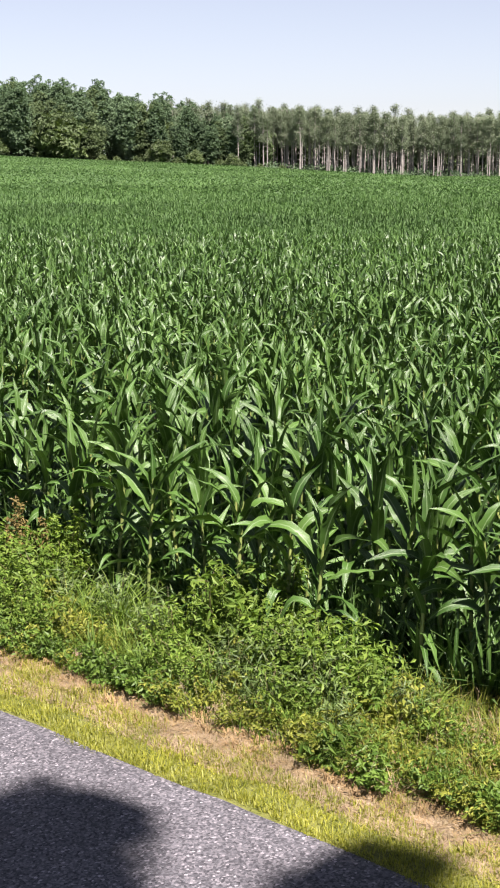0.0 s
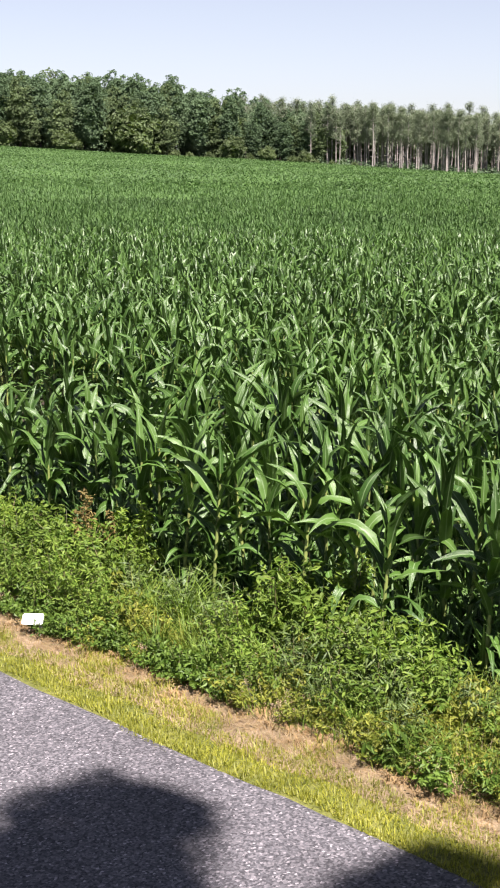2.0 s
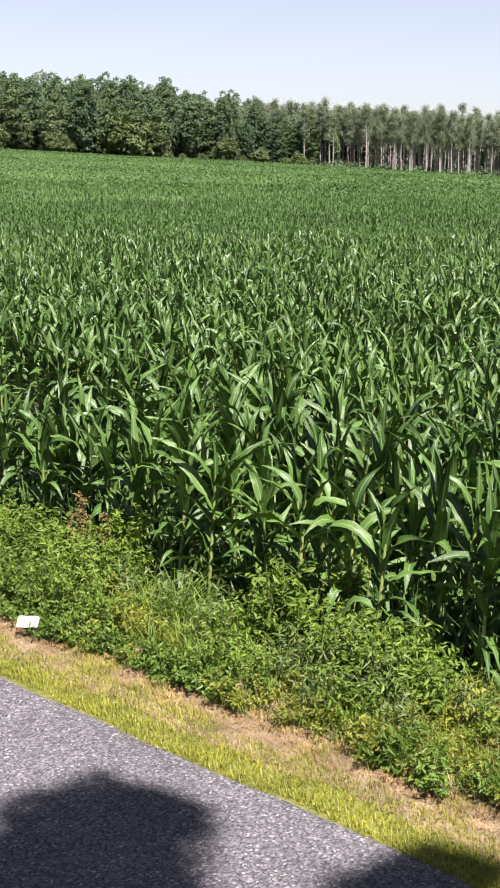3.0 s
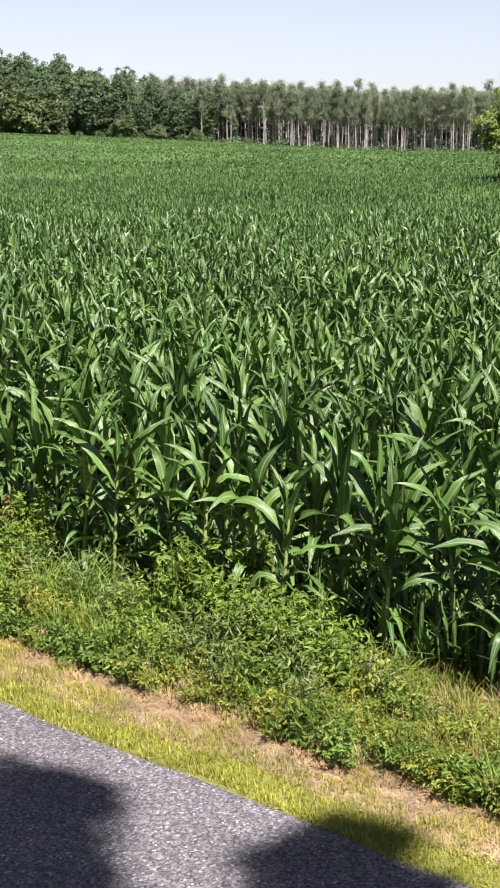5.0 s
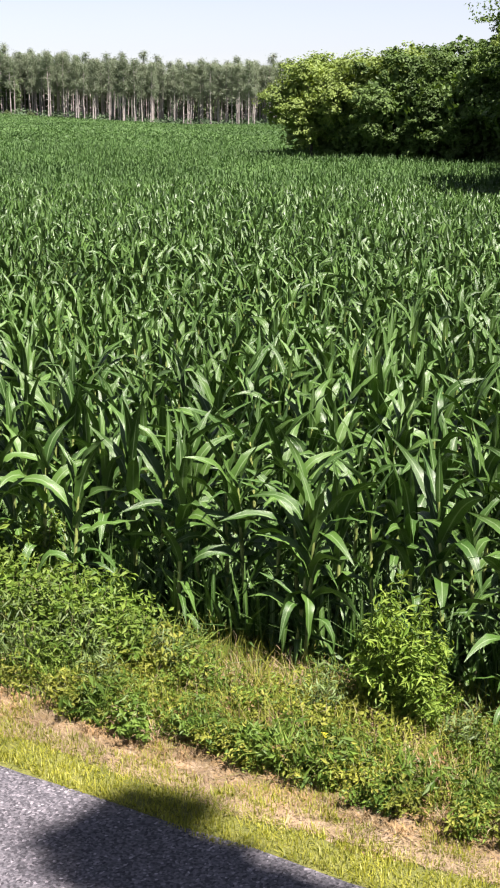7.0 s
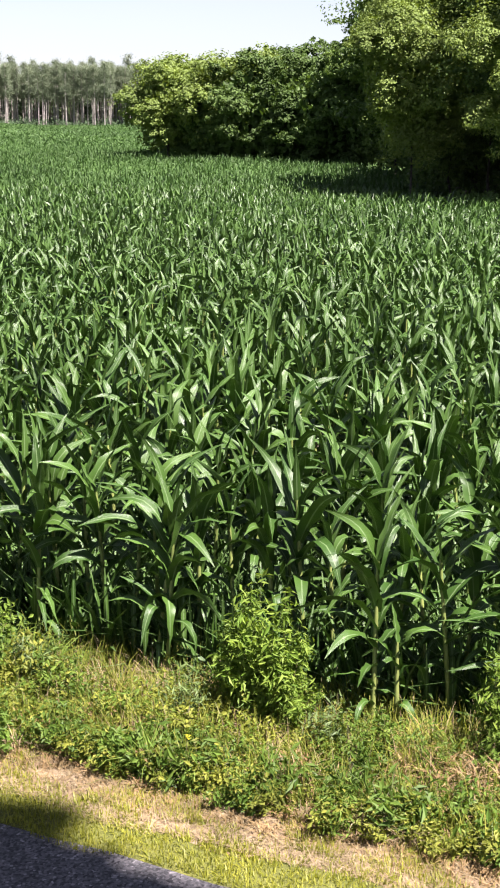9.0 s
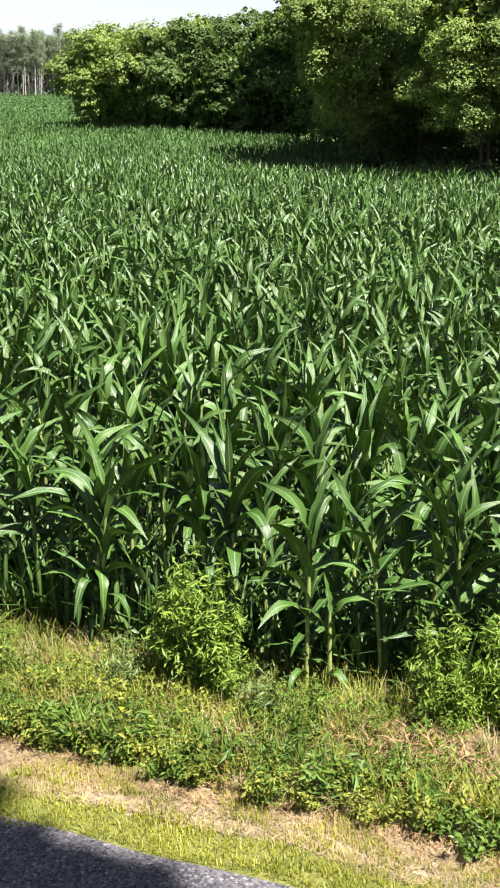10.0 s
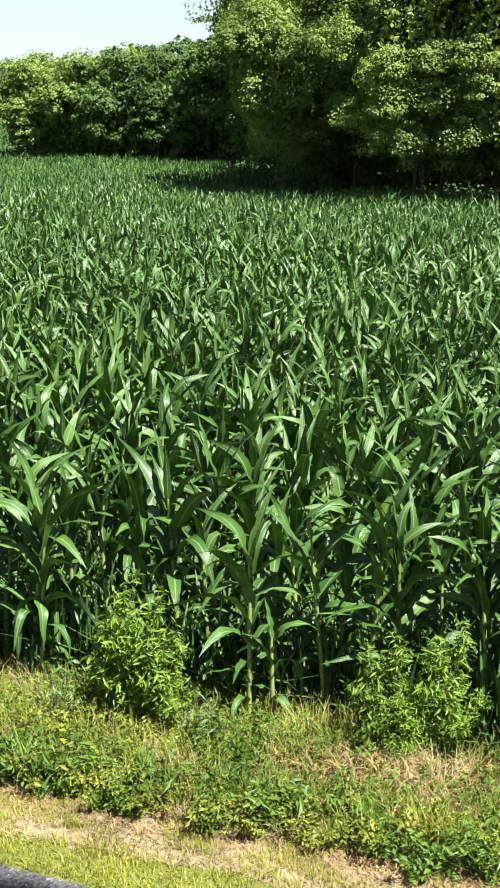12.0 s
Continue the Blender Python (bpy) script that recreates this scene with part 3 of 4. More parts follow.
f4 = billow_thing("woodland_tree", 34, HAZED_WOODS, BARK, "slender grey-green tree in the distant woods, haze painted into its leaves", group="distant woods",
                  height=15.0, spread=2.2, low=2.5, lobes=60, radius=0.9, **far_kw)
r = np.random.default_rng(41)
rows = [[], [], []]


def skyline(az):
    return float(np.interp(az, [-16, -10.5, -7.5, -4.5, 6], [1.27, 1.27, 1.04, 0.98, 0.94]))


for az in np.arange(-23, -3.4, 0.31):
    rows[r.integers(3)].append((r.uniform(338, 350), az + r.normal(0, 0.15), r.uniform(0.62, 0.98) * skyline(az)))
for az in np.arange(-23, -2.0, 0.4):
    rows[r.integers(3)].append((r.uniform(354, 370), az + r.normal(0, 0.15), r.uniform(0.85, 1.05) * skyline(az)))
for az in np.arange(-23, 6.8, 0.52):
    rows[r.integers(3)].append((r.uniform(376, 392), az + r.normal(0, 0.2), (r.uniform(1.0, 1.16) if az < -1.0 else r.uniform(0.95, 1.08)) * skyline(az)))
for tree, row, seed in zip((f1, f2, f4), rows, (6, 7, 9)):
    stand(tree, row, seed)
f3 = billow_thing("woodland_bush", 33, SCRUB, BARK, "bright green bush at the edge of the distant woods", category="bush", group="bushes before the distant woods",
                  height=4.2, spread=2.4, low=0.2, lobes=42, radius=0.75, per=60, leaf=0.36, limbs=6, aspect=0.6)
stand(f3, [(333, -11.9, 2.5), (332, -6.5, 0.9), (334, -8.8, 0.5), (334, -9.6, 0.45), (334, -5.5, 0.5), (334, -4.6, 0.45), (336, -14.5, 1.2), (336, -17.0, 1.4), (336, -7.9, 1.3), (335, -5.0, 0.8),
           (334, -7.2, 0.5), (334, -3.9, 0.4), (335, -3.0, 0.4), (335, -10.2, 0.5)], 8)


def pine_thing(seed):
    r = np.random.default_rng(seed)
    h = 14.6
    t = np.linspace(0, 1, 7)
    line = np.stack([np.cumsum(r.normal(0, 0.05, 7)), np.cumsum(r.normal(0, 0.05, 7)), t * h], -1)
    wood = [tube(line, 0.14 * (1 - 0.7 * t) + 0.02, 7)]
    cs = []
    for k in range(34):
        f = r.uniform(0.53, 0.99)
        az, reach = r.uniform(0, 6.28), r.uniform(0.5, 2.9) * (1.18 - f)
        p0 = np.array([np.interp(f, t, line[:, j]) for j in range(3)])
        p1 = p0 + np.array([math.cos(az) * reach, math.sin(az) * reach, r.uniform(-0.1, 0.4)])
        wood.append(tube(np.stack([p0, (p0 + p1) / 2 + [0, 0, 0.08], p1]), [0.06, 0.045, 0.02], 4))
        cs += [p1, p0 * 0.4 + p1 * 0.6]
    for k in range(5):
        f = r.uniform(0.2, 0.5)
        az = r.uniform(0, 6.28)
        p0 = np.array([np.interp(f, t, line[:, j]) for j in range(3)])
        wood.append(tube(np.stack([p0, p0 + [math.cos(az) * 0.5, math.sin(az) * 0.5, 0.1], p0 + [math.cos(az) * 0.9, math.sin(az) * 0.9, 0.0]]), [0.04, 0.03, 0.015], 4))
    cs = np.array(cs + [line[-1]])
    lc = (cs[:, None] + r.normal(0, 1, (len(cs), 42, 3)) * [0.42, 0.42, 0.28]).reshape(-1, 3)
    crown = leaves(lc, np.tile([0, 0, 0.6], (len(lc), 1)), 0.28, r, 0.35)
    wood = join(wood)
    ob = new("pine_tree")
    part("trunk", mesh_of("trunk", *wood[:2], PINE_BARK, wood[2]), ob, "bare pale pine trunk")
    part("crown", mesh_of("crown", *crown[:2], HAZED_PINE, crown[2], False), ob, "sparse grey-green needle crown, haze painted into its colour")
    return tagged(ob, "tall pine with a bare pale trunk at the far field edge", "pine tree", "pine stand")


rows = [[], [], [], [], []]
for k, az in enumerate(np.linspace(-4.8, 7.6, 150)):
    rows[r.integers(5)].append((r.uniform(338, 350), az + r.normal(0, 0.08), r.uniform(0.8, 1.05)))
for k, az in enumerate(np.linspace(-7.5, 8.4, 130)):
    rows[r.integers(5)].append((r.uniform(351, 374), az + r.normal(0, 0.08), r.uniform(0.86, 1.08) if k % 6 else r.uniform(1.1, 1.18)))
for v in range(5):
    stand(pine_thing(60 + v), rows[v], 70 + v)
stand(pine_thing(66), [(330, 5.61, 1.0)], 90)


def thicket(name, seed, n, near, far, west, east, low, high, leaf, mat, label):
    """Undergrowth and dim foliage inside a wood, as one mass."""
    r = np.random.default_rng(seed)
    d, az = r.uniform(near, far, n), np.radians(r.uniform(west, east, n))
    x, y = 0.1 + d * np.sin(az), -0.6 + d * np.cos(az)
    c = np.stack([x, y, land(x, y) + r.uniform(low, high, n)], -1)
    off = r.normal(0, 1, (n, 14, 3)).clip(-1.5, 1.5) * leaf * 1.3
    V, F, U = leaves((c[:, None] + off).reshape(-1, 3), np.tile([0, -0.3, 0.8], (n * 14, 1)), leaf, r, 0.55)
    tagged(new(name, mesh_of(name, V, F, mat, U, False)), label, "undergrowth", kind="stuff")


thicket("undergrowth", 5, 2600, 395, 415, -24, 8.5, 0, 9, 1.6, HAZED_WOODS, "dim foliage deep in the distant woods")
thicket("undergrowth", 15, 4200, 345, 372, -24, -3.4, 0.5, 12, 0.5, HAZED_WOODS, "leafy branches filling the distant woods")
thicket("undergrowth", 16, 3600, 350, 372, -5.5, 8.5, 6.6, 11.9, 0.4, HAZED_PINE, "interlaced crowns of the pine stand")
thicket("undergrowth", 6, 900, 339, 350, -5, 7.5, 0, 1.2, 0.6, HAZED_WOODS, "low scrub under the pines")
# Leaves added to cover bare ground where only shade lies under the wood.
thicket("undergrowth", 17, 3200, 42, 50, 19.5, 36, 0, 0.85, 0.16, OAK, "low dark foliage added where only shade lies at the foot of the wood")
thicket("undergrowth", 7, 4200, 72, 82, 17.5, 36, 0, 9.5, 0.34, OAK, "dim foliage deep in the wood beside the field")
thicket("undergrowth", 8, 1200, 93, 99, 7.4, 20, 0, 6, 0.5, OAK, "dim foliage behind the hedgerow")

# the tree by the lane that throws its shade on the asphalt; it stands behind the viewer
h_sun = Vector((SUN_TO.x, SUN_TO.y)) / SUN_TO.z


def shade_tree():
    r = np.random.default_rng(81)
    foot = np.array([4.9, -5.2, 0.0])
    top = 13.0
    off = np.array([h_sun.x, h_sun.y, 1.0]) * top
    lobes = [((-1.3, 5.14), 0.45), ((-1.06, 5.1), 0.36), ((-1.55, 4.65), 0.4), ((-1.3, 4.5), 0.52), ((-1.55, 4.4), 0.42), ((-0.98, 4.55), 0.32), ((0.2, 4.96), 0.14), ((0.38, 4.86), 0.16), ((0.42, 4.42), 0.28),
             ((0.1, 4.62), 0.32), ((0.8, 3.94), 0.36), ((0.37, 4.06), 0.5), ((1.27, 3.46), 0.4)]
    heads = [(np.array([*p, 0.0]) + off, w) for p, w in lobes]
    z = np.linspace(0, 1, 7)
    line = foot + np.stack([0.25 * np.sin(z * 3), -0.1 * z, z * 14.0], -1)
    wood = [tube(line, 0.2 * (1.1 - 0.8 * z), 9)]
    cs, ws = [], []
    for head, w in heads:
        p0 = line[3] + r.normal(0, 0.1, 3)
        q = np.linspace(0, 1, 6)[:, None]
        L = p0 + q * (head - p0) + np.array([0, 0, 1]) * 0.8 * (q - q**2)
        wood.append(tube(L, 0.08 * (1 - 0.85 * q[:, 0]), 6))
        cs.append(head), ws.append(w)
        for f in (0.3, 0.5, 0.68, 0.82):
            cs.append(p0 + f * (head - p0) + np.array([0, 0, 0.5]) + r.normal(0, 0.15, 3)), ws.append(0.5)
    d = r.normal(0, 1, (60, 3))
    d /= np.linalg.norm(d, axis=1)[:, None]
    for v in d:
        cs.append(np.array([4.9, -5.6, 14.0]) + v * np.array([2.2, 2.2, 1.8]) * r.uniform(0.4, 1)), ws.append(0.45)
    parts = []
    for c, w in zip(cs, ws):
        n = int(1900 * w)
        v = r.normal(0, 1, (n, 3))
        v /= np.linalg.norm(v, axis=1)[:, None]
        v *= (r.uniform(0, 1, n) ** 0.4)[:, None] * w * (1 + 0.12 * np.sin(5 * v[:, :1] + 3 * v[:, 1:2]) + 0.1 * np.sin(11 * v[:, 1:2] + 2))
        parts.append(leaves(c + v * [1, 1, 0.6], np.tile([0, 0, 1.0], (n, 1)), 0.11, r, 0.6))
    wood, crown = join(wood), join(parts)
    ob = new("shade_tree")
    ob.location = foot
    part("trunk", mesh_of("trunk", wood[0] - foot, wood[1], BARK, wood[2]), ob)
    part("crown", mesh_of("crown", crown[0] - foot, crown[1], OAK, crown[2], False), ob)
    tagged(ob, "leafy tree beside the lane, shading the asphalt", "tree")


shade_tree()


# ---- weeds, grass and litter along the lane ----
def weed_arrays(r, tall, spread, stems, n, leaf, aspect, up=0.6, dome=0.45):
    """Stems fanning out of one root, with small leaves all along them."""
    wood, cs, ns = [], [], []
    for k in range(stems):
        az, reach = r.uniform(0, 6.28), spread * r.uniform(0.2, 1.0)
        high = tall * r.uniform(0.7, 1.1) * (1 - dome * (reach / spread) ** 1.5)
        q = np.linspace(0, 1, 6)[:, None]
        d = np.array([math.cos(az), math.sin(az), 0])
        L = d * reach * q**1.3 + np.array([0, 0, 1]) * high * (q * 1.25 - 0.25 * q**2)
        L[1:] += r.normal(0, 0.015, (5, 3))
        wood.append(tube(L, 0.0035 * (1.1 - 0.9 * q[:, 0]), 4))
        m = n // stems
        t = r.uniform(0.12, 1.0, m)
        P = np.stack([np.interp(t, q[:, 0], L[:, j]) for j in range(3)], -1)
        out = r.normal(0, 1, (m, 3)) * [1, 1, 0.35]
        out /= np.linalg.norm(out, axis=1)[:, None]
        size = leaf * (1.15 - 0.5 * t)
        cs.append(P + out * (size * r.uniform(0.5, 1.6, m))[:, None])
        ns.append(0.5 * out + [0, 0, up])
    return join(wood), leaves(np.concatenate(cs), np.concatenate(ns), leaf, r, aspect)


def weed_thing(seed, mat, label, group, **kw):
    wood, crown = weed_arrays(np.random.default_rng(seed), **kw)
    ob = new("weed")
    tagged(part("stem", mesh_of("stem", *wood[:2], WEED_STEM, wood[2]), ob), kind="stuff")
    tagged(part("foliage", mesh_of("foliage", *crown[:2], mat, crown[2], False), ob), kind="stuff")
    return tagged(ob, label, "weed", group)


def tuft_blades(r, n, tall, width, bend):
    return [blade((*r.normal(0, 0.02, 2), 0), r.uniform(0, 6.28), r.uniform(3, 35), r.uniform(0.4, 1.2) * bend, tall * r.uniform(0.5, 1.1), width * r.uniform(0.7, 1.2), 4, 0.2, r.normal(0, 20), 0, r) for _ in range(n)]


def tuft_thing(seed, mat, label, group, n, tall, width, bend):
    V, F, U = join(tuft_blades(np.random.default_rng(seed), n, tall, width, bend))
    ob = new("grass_tuft")
    tagged(part("foliage", mesh_of("foliage", V, F, mat, U), ob), kind="stuff")
    return tagged(ob, label, "grass", group)


G = "weeds along the corn"
leafy = [weed_thing(200 + i, WEED, "leafy green weed with narrow leaves in front of the corn", G, tall=0.4, spread=0.24, stems=9, n=420, leaf=0.042, aspect=0.36) for i in range(4)]
broad = [weed_thing(210 + i, WEED_DARK, "low dark green broad-leaved weed at the verge", G, tall=0.24, spread=0.22, stems=9, n=400, leaf=0.042, aspect=0.5) for i in range(3)]
pale = [weed_thing(220 + i, WEED_YELLOW, "yellowish green weed with small leaves", G, tall=0.22, spread=0.22, stems=9, n=300, leaf=0.036, aspect=0.45) for i in range(3)]
tufts = [tuft_thing(230 + i, WEED, "tuft of long green grass among the weeds", G, 60, 0.34, 0.006, 90) for i in range(3)]
dry = [tuft_thing(240 + i, STRAW, "tuft of dry brown grass at the verge", G, 60, 0.2, 0.005, 110) for i in range(2)]
wisps = [tuft_thing(260 + i, WEED_YELLOW, "tuft of pale yellowing grass among the weeds", G, 70, 0.26, 0.005, 100) for i in range(2)]
fringe_spots = []
bushy = weed_thing(250, WEED_BUSHY, "tall bushy yellow-green weed against the corn stalks", G, tall=0.8, spread=0.27, stems=20, n=2100, leaf=0.056, aspect=0.24, dome=0.72)
used_weeds = set()


def plant(ob, s, u, size=1.0, tall=1.0):
    x, y = plan(s, u)
    m = pose(x, y, 0.0, 0, 0, rng.uniform(0, 360))
    if ob.name in used_weeds:
        ob = copy_thing(ob, m)
    else:
        used_weeds.add(ob.name)
    ob.matrix_basis = m
    ob.scale = (size, size, size * tall)
    return ob


for s, u, size in ((5.32, -2.24, 1.08), (5.4, -2.42, 0.85), (5.28, -2.1, 0.75), (5.44, -1.08, 0.85), (5.5, -0.8, 0.95), (5.36, -0.94, 0.6), (5.2, -7.4, 0.62), (5.1, -6.9, 0.5), (5.32, -7.9, 0.72), (5.62, -4.75, 0.9), (5.35, -5.0, 0.85), (5.5, -6.6, 0.9)):
    plant(bushy, s, u, size)
spiky = [weed_thing(270 + i, WEED_BLUE, "blue-green spiky weed with narrow leaves among the others", G, tall=0.42, spread=0.2, stems=10, n=420, leaf=0.07, aspect=0.13) for i in range(2)]
for s, u, size in ((5.0, -4.6, 1.0), (4.9, -4.3, 0.9), (5.05, -4.0, 1.05), (4.85, -3.75, 0.85), (5.2, -5.4, 1.1), (5.3, -5.9, 1.0), (5.15, -3.5, 0.9), (5.3, -4.4, 1.15), (5.25, -6.3, 1.0), (5.2, -1.85, 0.8),
                   (5.15, -0.2, 0.9), (5.05, 0.1, 0.85), (5.2, 0.35, 0.9), (5.2, -2.6, 0.85)):
    plant(spiky[int(rng.integers(2))], s, u, size)
dock = weed_thing(255, RUSSET_GREEN, "tall dock with rusty seed heads above the weeds", G, tall=0.74, spread=0.1, stems=6, n=560, leaf=0.034, aspect=0.5)
plant(dock, 5.45, -7.07, 1.0)
plant(dock, 5.52, -6.9, 0.8)
lone = plant(broad[0], 4.82, -2.37, 0.8)


def patch(u, k):
    """A number from 0 to 1 that changes slowly along the verge, so that one kind of weed grows in patches."""
    return min(max(0.5 + 1.0 * noise.noise((u * 1.15, 3.7 * k, 0.5)) + rng.normal(0, 0.16), 0), 0.999)


for u in np.arange(-9.4, 2.6, 0.115):
    west = smooth(-2.6, -4.2, u)
    front = WEED_S - 0.06 * (1 - west) + 0.09 * noise.noise((u * 1.6, 0.3, 2.0)) + 0.05 * noise.noise((u * 5.0, 0.3, 7.0))
    swell = [1 + 0.45 * noise.noise((u * 2.1, 5.3 * k, 3.0)) for k in range(4)]
    # verge edge, low plants
    for k in range(2):
        fringe_spots.append((front - 0.01 + 0.05 * k + rng.normal(0, 0.04), u + 0.05 * k, rng.uniform(0.6, 1.1)))
    pick = patch(u, 0)
    first = broad if pick < 0.46 else dry if pick < 0.6 - 0.08 * west else pale if pick < 0.76 else tufts if pick < 0.9 else dry
    plant(first[int(rng.integers(len(first)))], front + 0.1 + rng.normal(0, 0.035), u, rng.uniform(0.6, 0.95) * swell[0])
    pick = patch(u, 1)
    second = leafy if pick < 0.15 + 0.35 * west else broad if pick < 0.42 + 0.18 * west else wisps if pick < 0.62 + 0.05 * west else pale if pick < 0.8 else tufts
    plant(second[int(rng.integers(len(second)))], front + 0.3 + rng.normal(0, 0.05), u, (rng.uniform(0.6, 0.85) + 0.2 * west) * swell[1])
    pick = patch(u, 2)
    third = leafy if pick < 0.1 + 0.45 * west else pale if pick < 0.4 + 0.25 * west else wisps if pick < 0.66 + 0.1 * west else dry if pick < 0.8 else tufts
    plant(third[int(rng.integers(len(third)))], WEED_S + 0.54 + rng.normal(0, 0.06), u, (rng.uniform(0.65, 0.9) + 0.4 * west) * swell[2])
    if rng.random() < 0.35 + 0.65 * west:
        pick = patch(u, 3)
        fourth = leafy if pick < 0.2 + 0.4 * west else tufts
        plant(fourth[int(rng.integers(len(fourth)))], WEED_S + 0.8 + rng.normal(0, 0.07), u, (rng.uniform(0.6, 0.9) + 0.55 * west) * swell[3])
for k in range(44):
    plant((wisps + dry)[k % 4], 5.2 + rng.normal(0, 0.14), rng.uniform(-3.7, 1.6), rng.uniform(0.8, 1.25))
large = [weed_thing(280 + i, WEED_DARK, "low weed with large dark green leaves at the verge", G, tall=0.22, spread=0.18, stems=9, n=190, leaf=0.075, aspect=0.26) for i in range(2)]
for s, u in ((4.68, -2.75), (4.64, -2.3), (4.72, -1.9), (4.66, -1.35), (4.7, -0.9), (4.62, -0.45), (4.75, -0.1), (4.7, 0.4), (4.8, -2.55), (4.85, -1.6), (4.66, -3.6), (4.7, -4.9)):
    plant(large[int(rng.integers(2))], s, u, rng.uniform(0.8, 1.1))
for k in range(84):
    spot = 5.14 + rng.normal(0, 0.13), -0.98 + rng.normal(0, 0.24), rng.uniform(0.9, 1.3)
    if k % 3:
        fringe_spots.append((*spot[:2], 2.3 * spot[2]))
    else:
        plant(dry[k % 2], *spot)



r = np.random.default_rng(245)
piece = join(tuft_blades(r, 34, 0.085, 0.005, 130))
where = np.array([[*plan(s, u), 0.0] for s, u, _ in fringe_spots])
V, F, U = scatter(piece, where, r.uniform(0, 6.28, len(where)), np.array([size for _, _, size in fringe_spots]))
tagged(new("dead_grass_fringe", mesh_of("dead_grass_fringe", V, F, RUSSET, U)), "low dead russet grass along the foot of the weeds", "grass", kind="stuff")


def cover(mat, label, seed, many, **kw):
    """Low weeds that nobody could tell apart, closing the ground under the taller ones."""
    r = np.random.default_rng(seed)
    pieces = []
    for v in range(3):
        wood, leaf = weed_arrays(r, **kw)
        S, U = WEED_S - 0.02 + 0.85 * r.uniform(0, 1, many) ** 1.2, r.uniform(-3.8, 2.4, many)
        S = S + 0.06 * np.sin(U * 4.0 + 1.0) * np.sin(U * 1.7)
        W = np.concatenate([plan(S, U), np.zeros((many, 1))], 1)
        pieces += [scatter(leaf, W, r.uniform(0, 6.28, many), r.uniform(0.55, 1.1, many))]
    V, F, U = join(pieces)
    tagged(new("weed_cover", mesh_of("weed_cover", V, F, mat, U, False)), label, "weeds", kind="stuff")


cover(WEED_YELLOW, "low yellowing weeds with small leaves covering the ground", 301, 46, tall=0.2, spread=0.17, stems=7, n=150, leaf=0.03, aspect=0.45)
cover(WEED_DARK, "low dark green weeds covering the ground", 302, 34, tall=0.2, spread=0.16, stems=7, n=150, leaf=0.036, aspect=0.4)
cover(WEED, "low green narrow-leaved weeds covering the ground", 303, 46, tall=0.24, spread=0.15, stems=7, n=150, leaf=0.034, aspect=0.28)
cover(RUSSET, "withered brown weeds among the green ones", 304, 22, tall=0.18, spread=0.15, stems=7, n=120, leaf=0.026, aspect=0.35)

b = blade((0, 0, 0.15), 1.0, 40, 50, 0.075, 0.055, 5, 0.2)
part("yellow_leaf", mesh_of("yellow_leaf", *b[:2], YELLOW, b[2]), lone, "single bright yellow leaf")


def turf(name, n, s0, s1, u0, u1, tall, width, mat, label, lean=35, keep=None, seed=9):
    """Short grass: bent blades in one mass, thinning out towards the far side."""
    r = np.random.default_rng(seed)
    S = s0 + (s1 - s0) * r.uniform(0, 1, n) ** 1.15
    U = r.uniform(u0, u1, n)
    if keep:
        ok = keep(S, U, r)
        S, U = S[ok], U[ok]
    S = S + 0.03 * np.sin(U * 3.1) + 0.02 * np.sin(U * 8.3)
    n = len(S)
    P = np.concatenate([plan(S, U), np.full((n, 1), 0.014 if lean > 70 else 0.0)], 1)
    az, ln = r.uniform(0, 6.28, n), np.radians(np.abs(r.normal(0, lean, n)).clip(2, 80) if lean < 70 else r.uniform(lean - 12, 89, n))
    L = tall * r.uniform(0.5, 1.25, n)
    d = np.stack([np.cos(az) * np.sin(ln), np.sin(az) * np.sin(ln), np.cos(ln)], -1)
    w = np.stack([-np.sin(az), np.cos(az), np.zeros(n)], -1) * (width * r.uniform(0.6, 1.2, n))[:, None]
    mid = P + d * (L * 0.55)[:, None]
    tip = mid + (d * [1.5, 1.5, 0.7]) * (L * 0.45)[:, None]
    V = np.stack([P - w / 2, P + w / 2, mid + w * 0.4, mid - w * 0.4, tip - w * 0.06, tip + w * 0.06], 1).reshape(-1, 3)
    i = np.arange(n)[:, None] * 6
    F = np.concatenate([i + [0, 1, 2, 3], i + [3, 2, 5, 4]])
    U2 = np.tile([[0, 0], [1, 0], [1, 0.5], [0, 0.5], [0.4, 1], [0.6, 1]], (n, 1))
    tagged(new(name, mesh_of(name, V, F, mat, U2)), label, "grass", kind="stuff")


def patchy(S, U, r):
    f = np.array([noise.noise((a * 4.0, b * 4.0, 0.7)) for a, b in zip(S, U)])
    return f + r.normal(0, 0.15, len(S)) > (S - DIRT_S) * (1.6 - 1.0 * smooth(-3.6, -2.0, U)) + 0.02


def clumps(S, U, r):
    f = np.array([noise.noise((a * 9.0, b * 9.0, 0.2)) + 0.5 * noise.noise((a * 24.0, b * 24.0, 5.2)) for a, b in zip(S, U)])
    bare = smooth(DIRT_S - 0.1, DIRT_S + 0.06, S) * 0.4 + 0.35 * smooth(-3.6, -1.8, U) * smooth(DIRT_S - 0.2, DIRT_S, S)
    return f + r.normal(0, 0.12, len(S)) > -0.48 + bare


turf("grass_strip", 76000, ROAD_S1 - 0.05, DIRT_S + 0.04, -10, 3.2, 0.046, 0.005, LAWN, "short yellow-green grass between asphalt and dirt", 52, clumps)
turf("grass_patches", 62000, DIRT_S, WEED_S + 0.1, -10, 3.2, 0.05, 0.0045, LAWN, "thin patches of short green grass on the dirt", 40, patchy, 10)
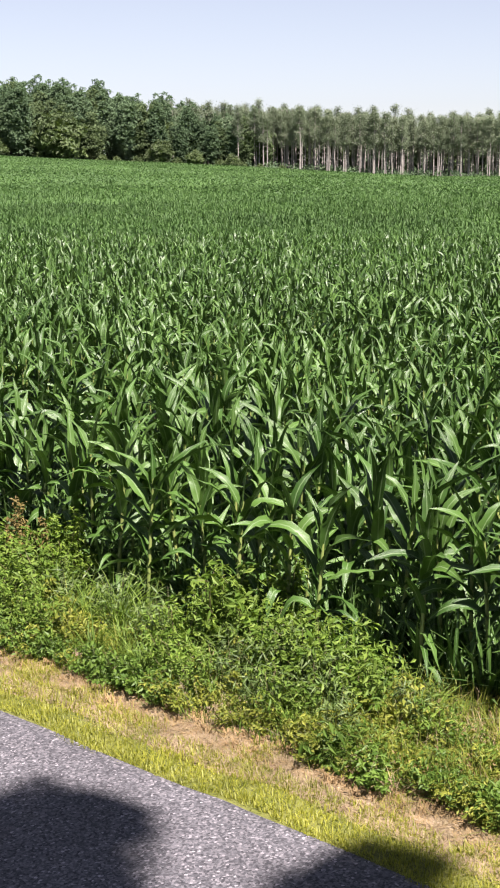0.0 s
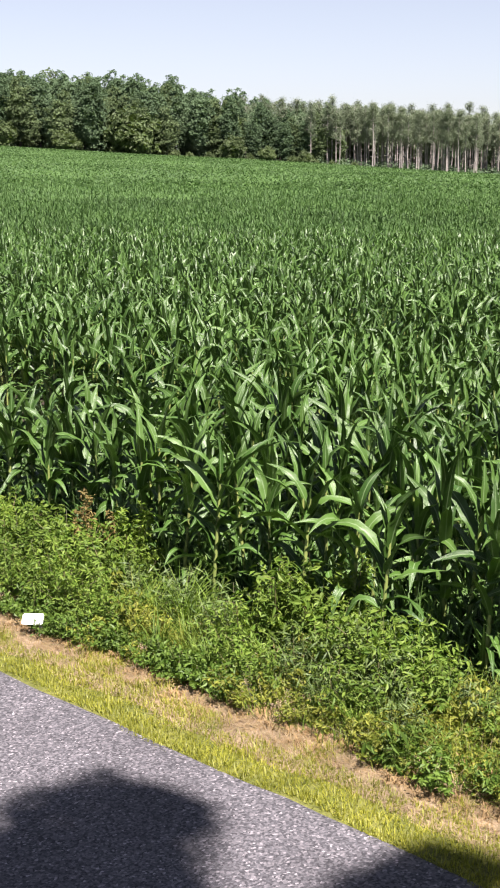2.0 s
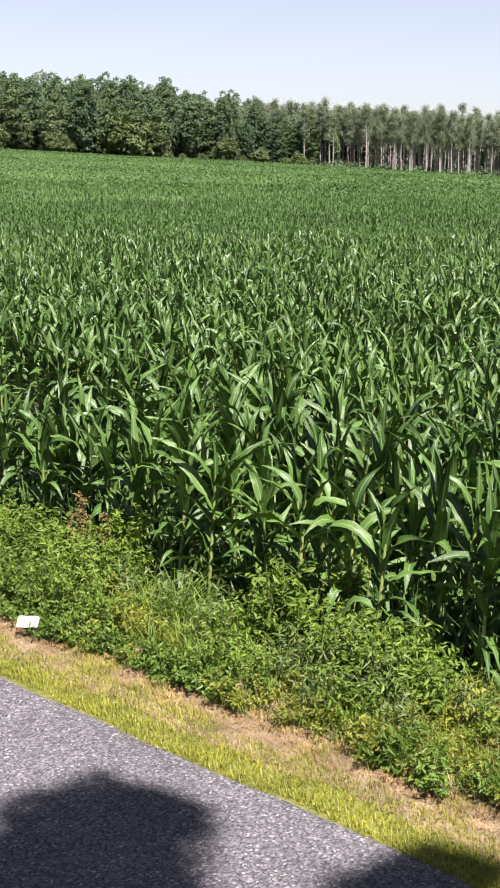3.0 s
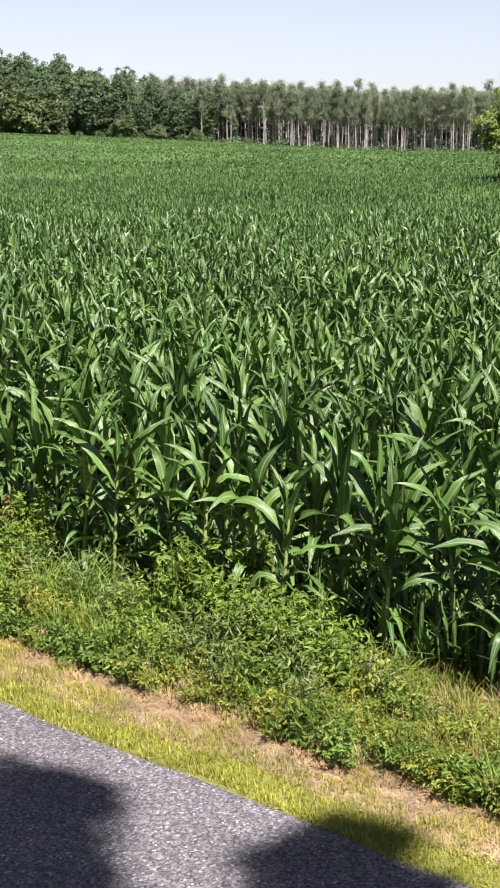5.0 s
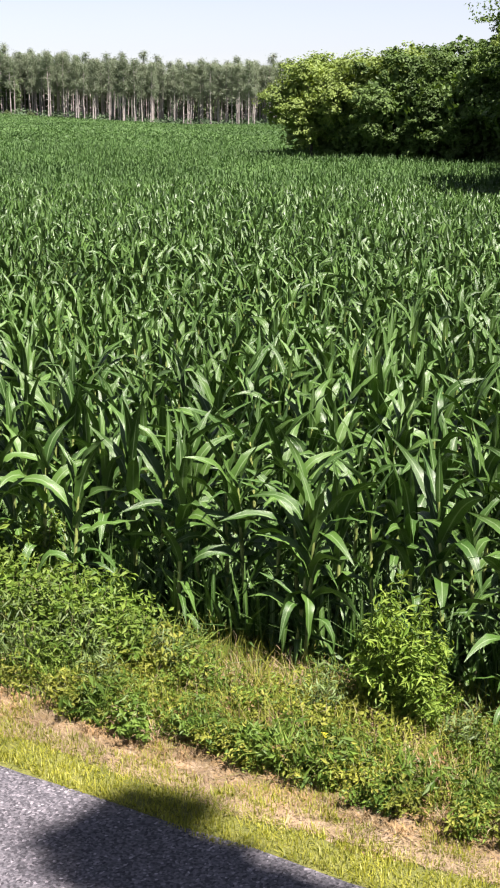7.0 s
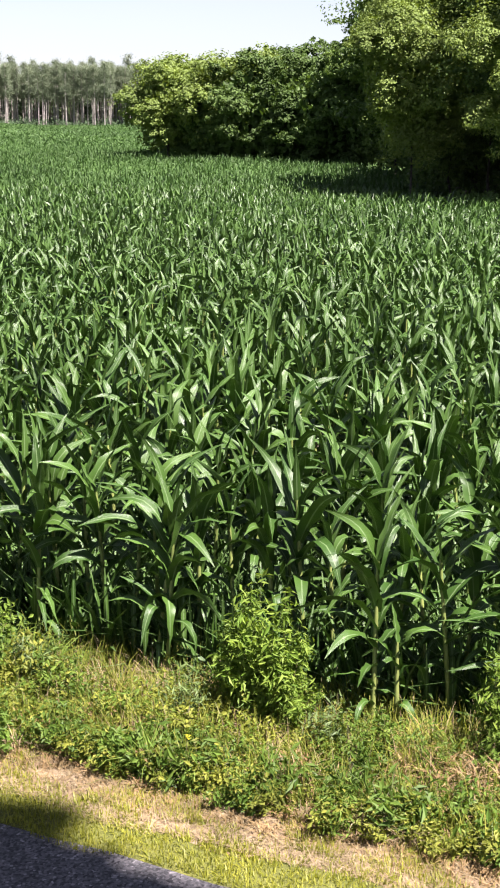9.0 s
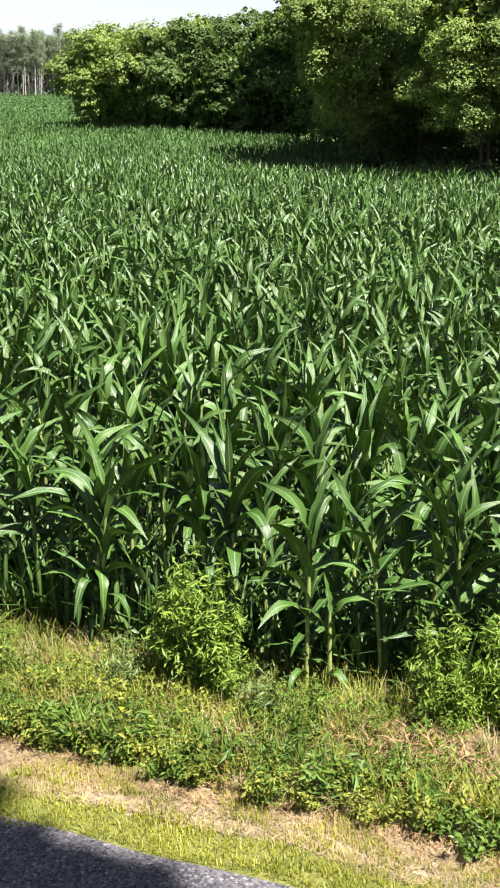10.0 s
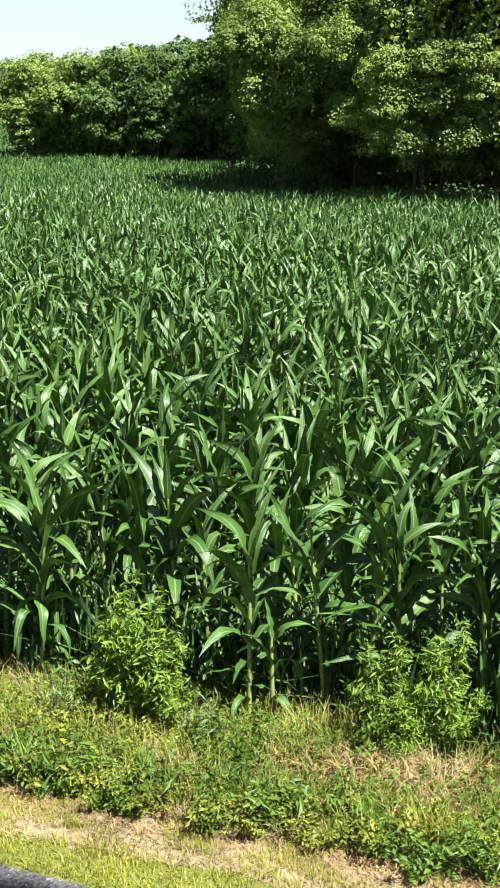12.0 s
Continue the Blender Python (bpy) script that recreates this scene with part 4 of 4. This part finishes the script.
turf("straw_litter", 44000, DIRT_S - 0.12, WEED_S + 0.2, -10, 3.2, 0.042, 0.0035, STRAW, "dry straw and dead grass lying on the dirt", 75, None, 11)
turf("dead_litter", 11000, DIRT_S + 0.04, WEED_S + 0.15, -10, 3.2, 0.05, 0.004, RUSSET, "brown withered stems lying on the dirt", 78, None, 17)
turf("grass_far", 12000, ROAD_S1 - 0.03, DIRT_S + 0.1, -32, -10, 0.07, 0.007, LAWN, "short yellow-green grass further along the lane", 35, None, 12)
turf("weed_floor", 20000, WEED_S + 0.02, CORN_S + 0.5, -10, 3.0, 0.13, 0.006, WEED, "grass and seedlings under the weeds", 40, None, 13)

turf("dry_grass", 17000, WEED_S + 0.08, CORN_S + 0.1, -3.9, 3.0, 0.22, 0.005, WEED_YELLOW, "yellowing grass among the low weeds", 45, None, 15)
turf("straw_grass", 4000, WEED_S + 0.2, CORN_S + 0.1, -3.7, 3.0, 0.22, 0.0035, STRAW, "pale dry grass stems standing among the low weeds", 60, None, 18)
turf("dead_grass", 7000, WEED_S + 0.1, CORN_S + 0.05, -3.4, 3.0, 0.15, 0.005, RUSSET, "dead brown grass among the low weeds", 55, None, 16)
turf("corn_undergrowth", 30000, CORN_S + 0.12, CORN_S + 3.6, -11, 4.5, 0.5, 0.03, CORN, "low leaves and weeds in the shade between the corn stalks", 45, None, 14)


def marker():
    ob = new("marker_sign")
    bm = bmesh.new()
    bmesh.ops.create_cube(bm, size=1)
    bmesh.ops.scale(bm, vec=(0.142, 0.07, 0.006), verts=bm.verts)
    bmesh.ops.bevel(bm, geom=[e for e in bm.edges if abs(e.verts[0].co.z - e.verts[1].co.z) > 0.003], offset=0.007, segments=3, affect="EDGES")
    bmesh.ops.bevel(bm, geom=list(bm.edges), offset=0.0012, segments=1, affect="EDGES")
    for v in bm.verts:
        v.co.z -= 0.5 * v.co.x**2
        v.co.x += 0.12 * v.co.y
    bmesh.ops.transform(bm, matrix=pose(0, 0, 0.118, 66, -4, 0), verts=bm.verts)
    me = bpy.data.meshes.new("plate")
    bm.to_mesh(me), bm.free()
    me.materials.append(WHITE)
    part("plate", me, ob, "white plastic plate, slightly bent")
    t = tube([(0.046, 0.004, -0.02), (0.047, 0.005, 0.05), (0.05, 0.012, 0.125)], [0.013, 0.012, 0.011], 8)
    part("stake", mesh_of("stake", *t[:2], PINE_BARK, t[2]), ob, "short weathered stake")
    x, y = -2.27, 7.46
    ob.matrix_basis = pose(x, y, 0, 0, 0, -8)
    tagged(ob, "small white marker plate on a short stake in the dirt", "sign")


marker()
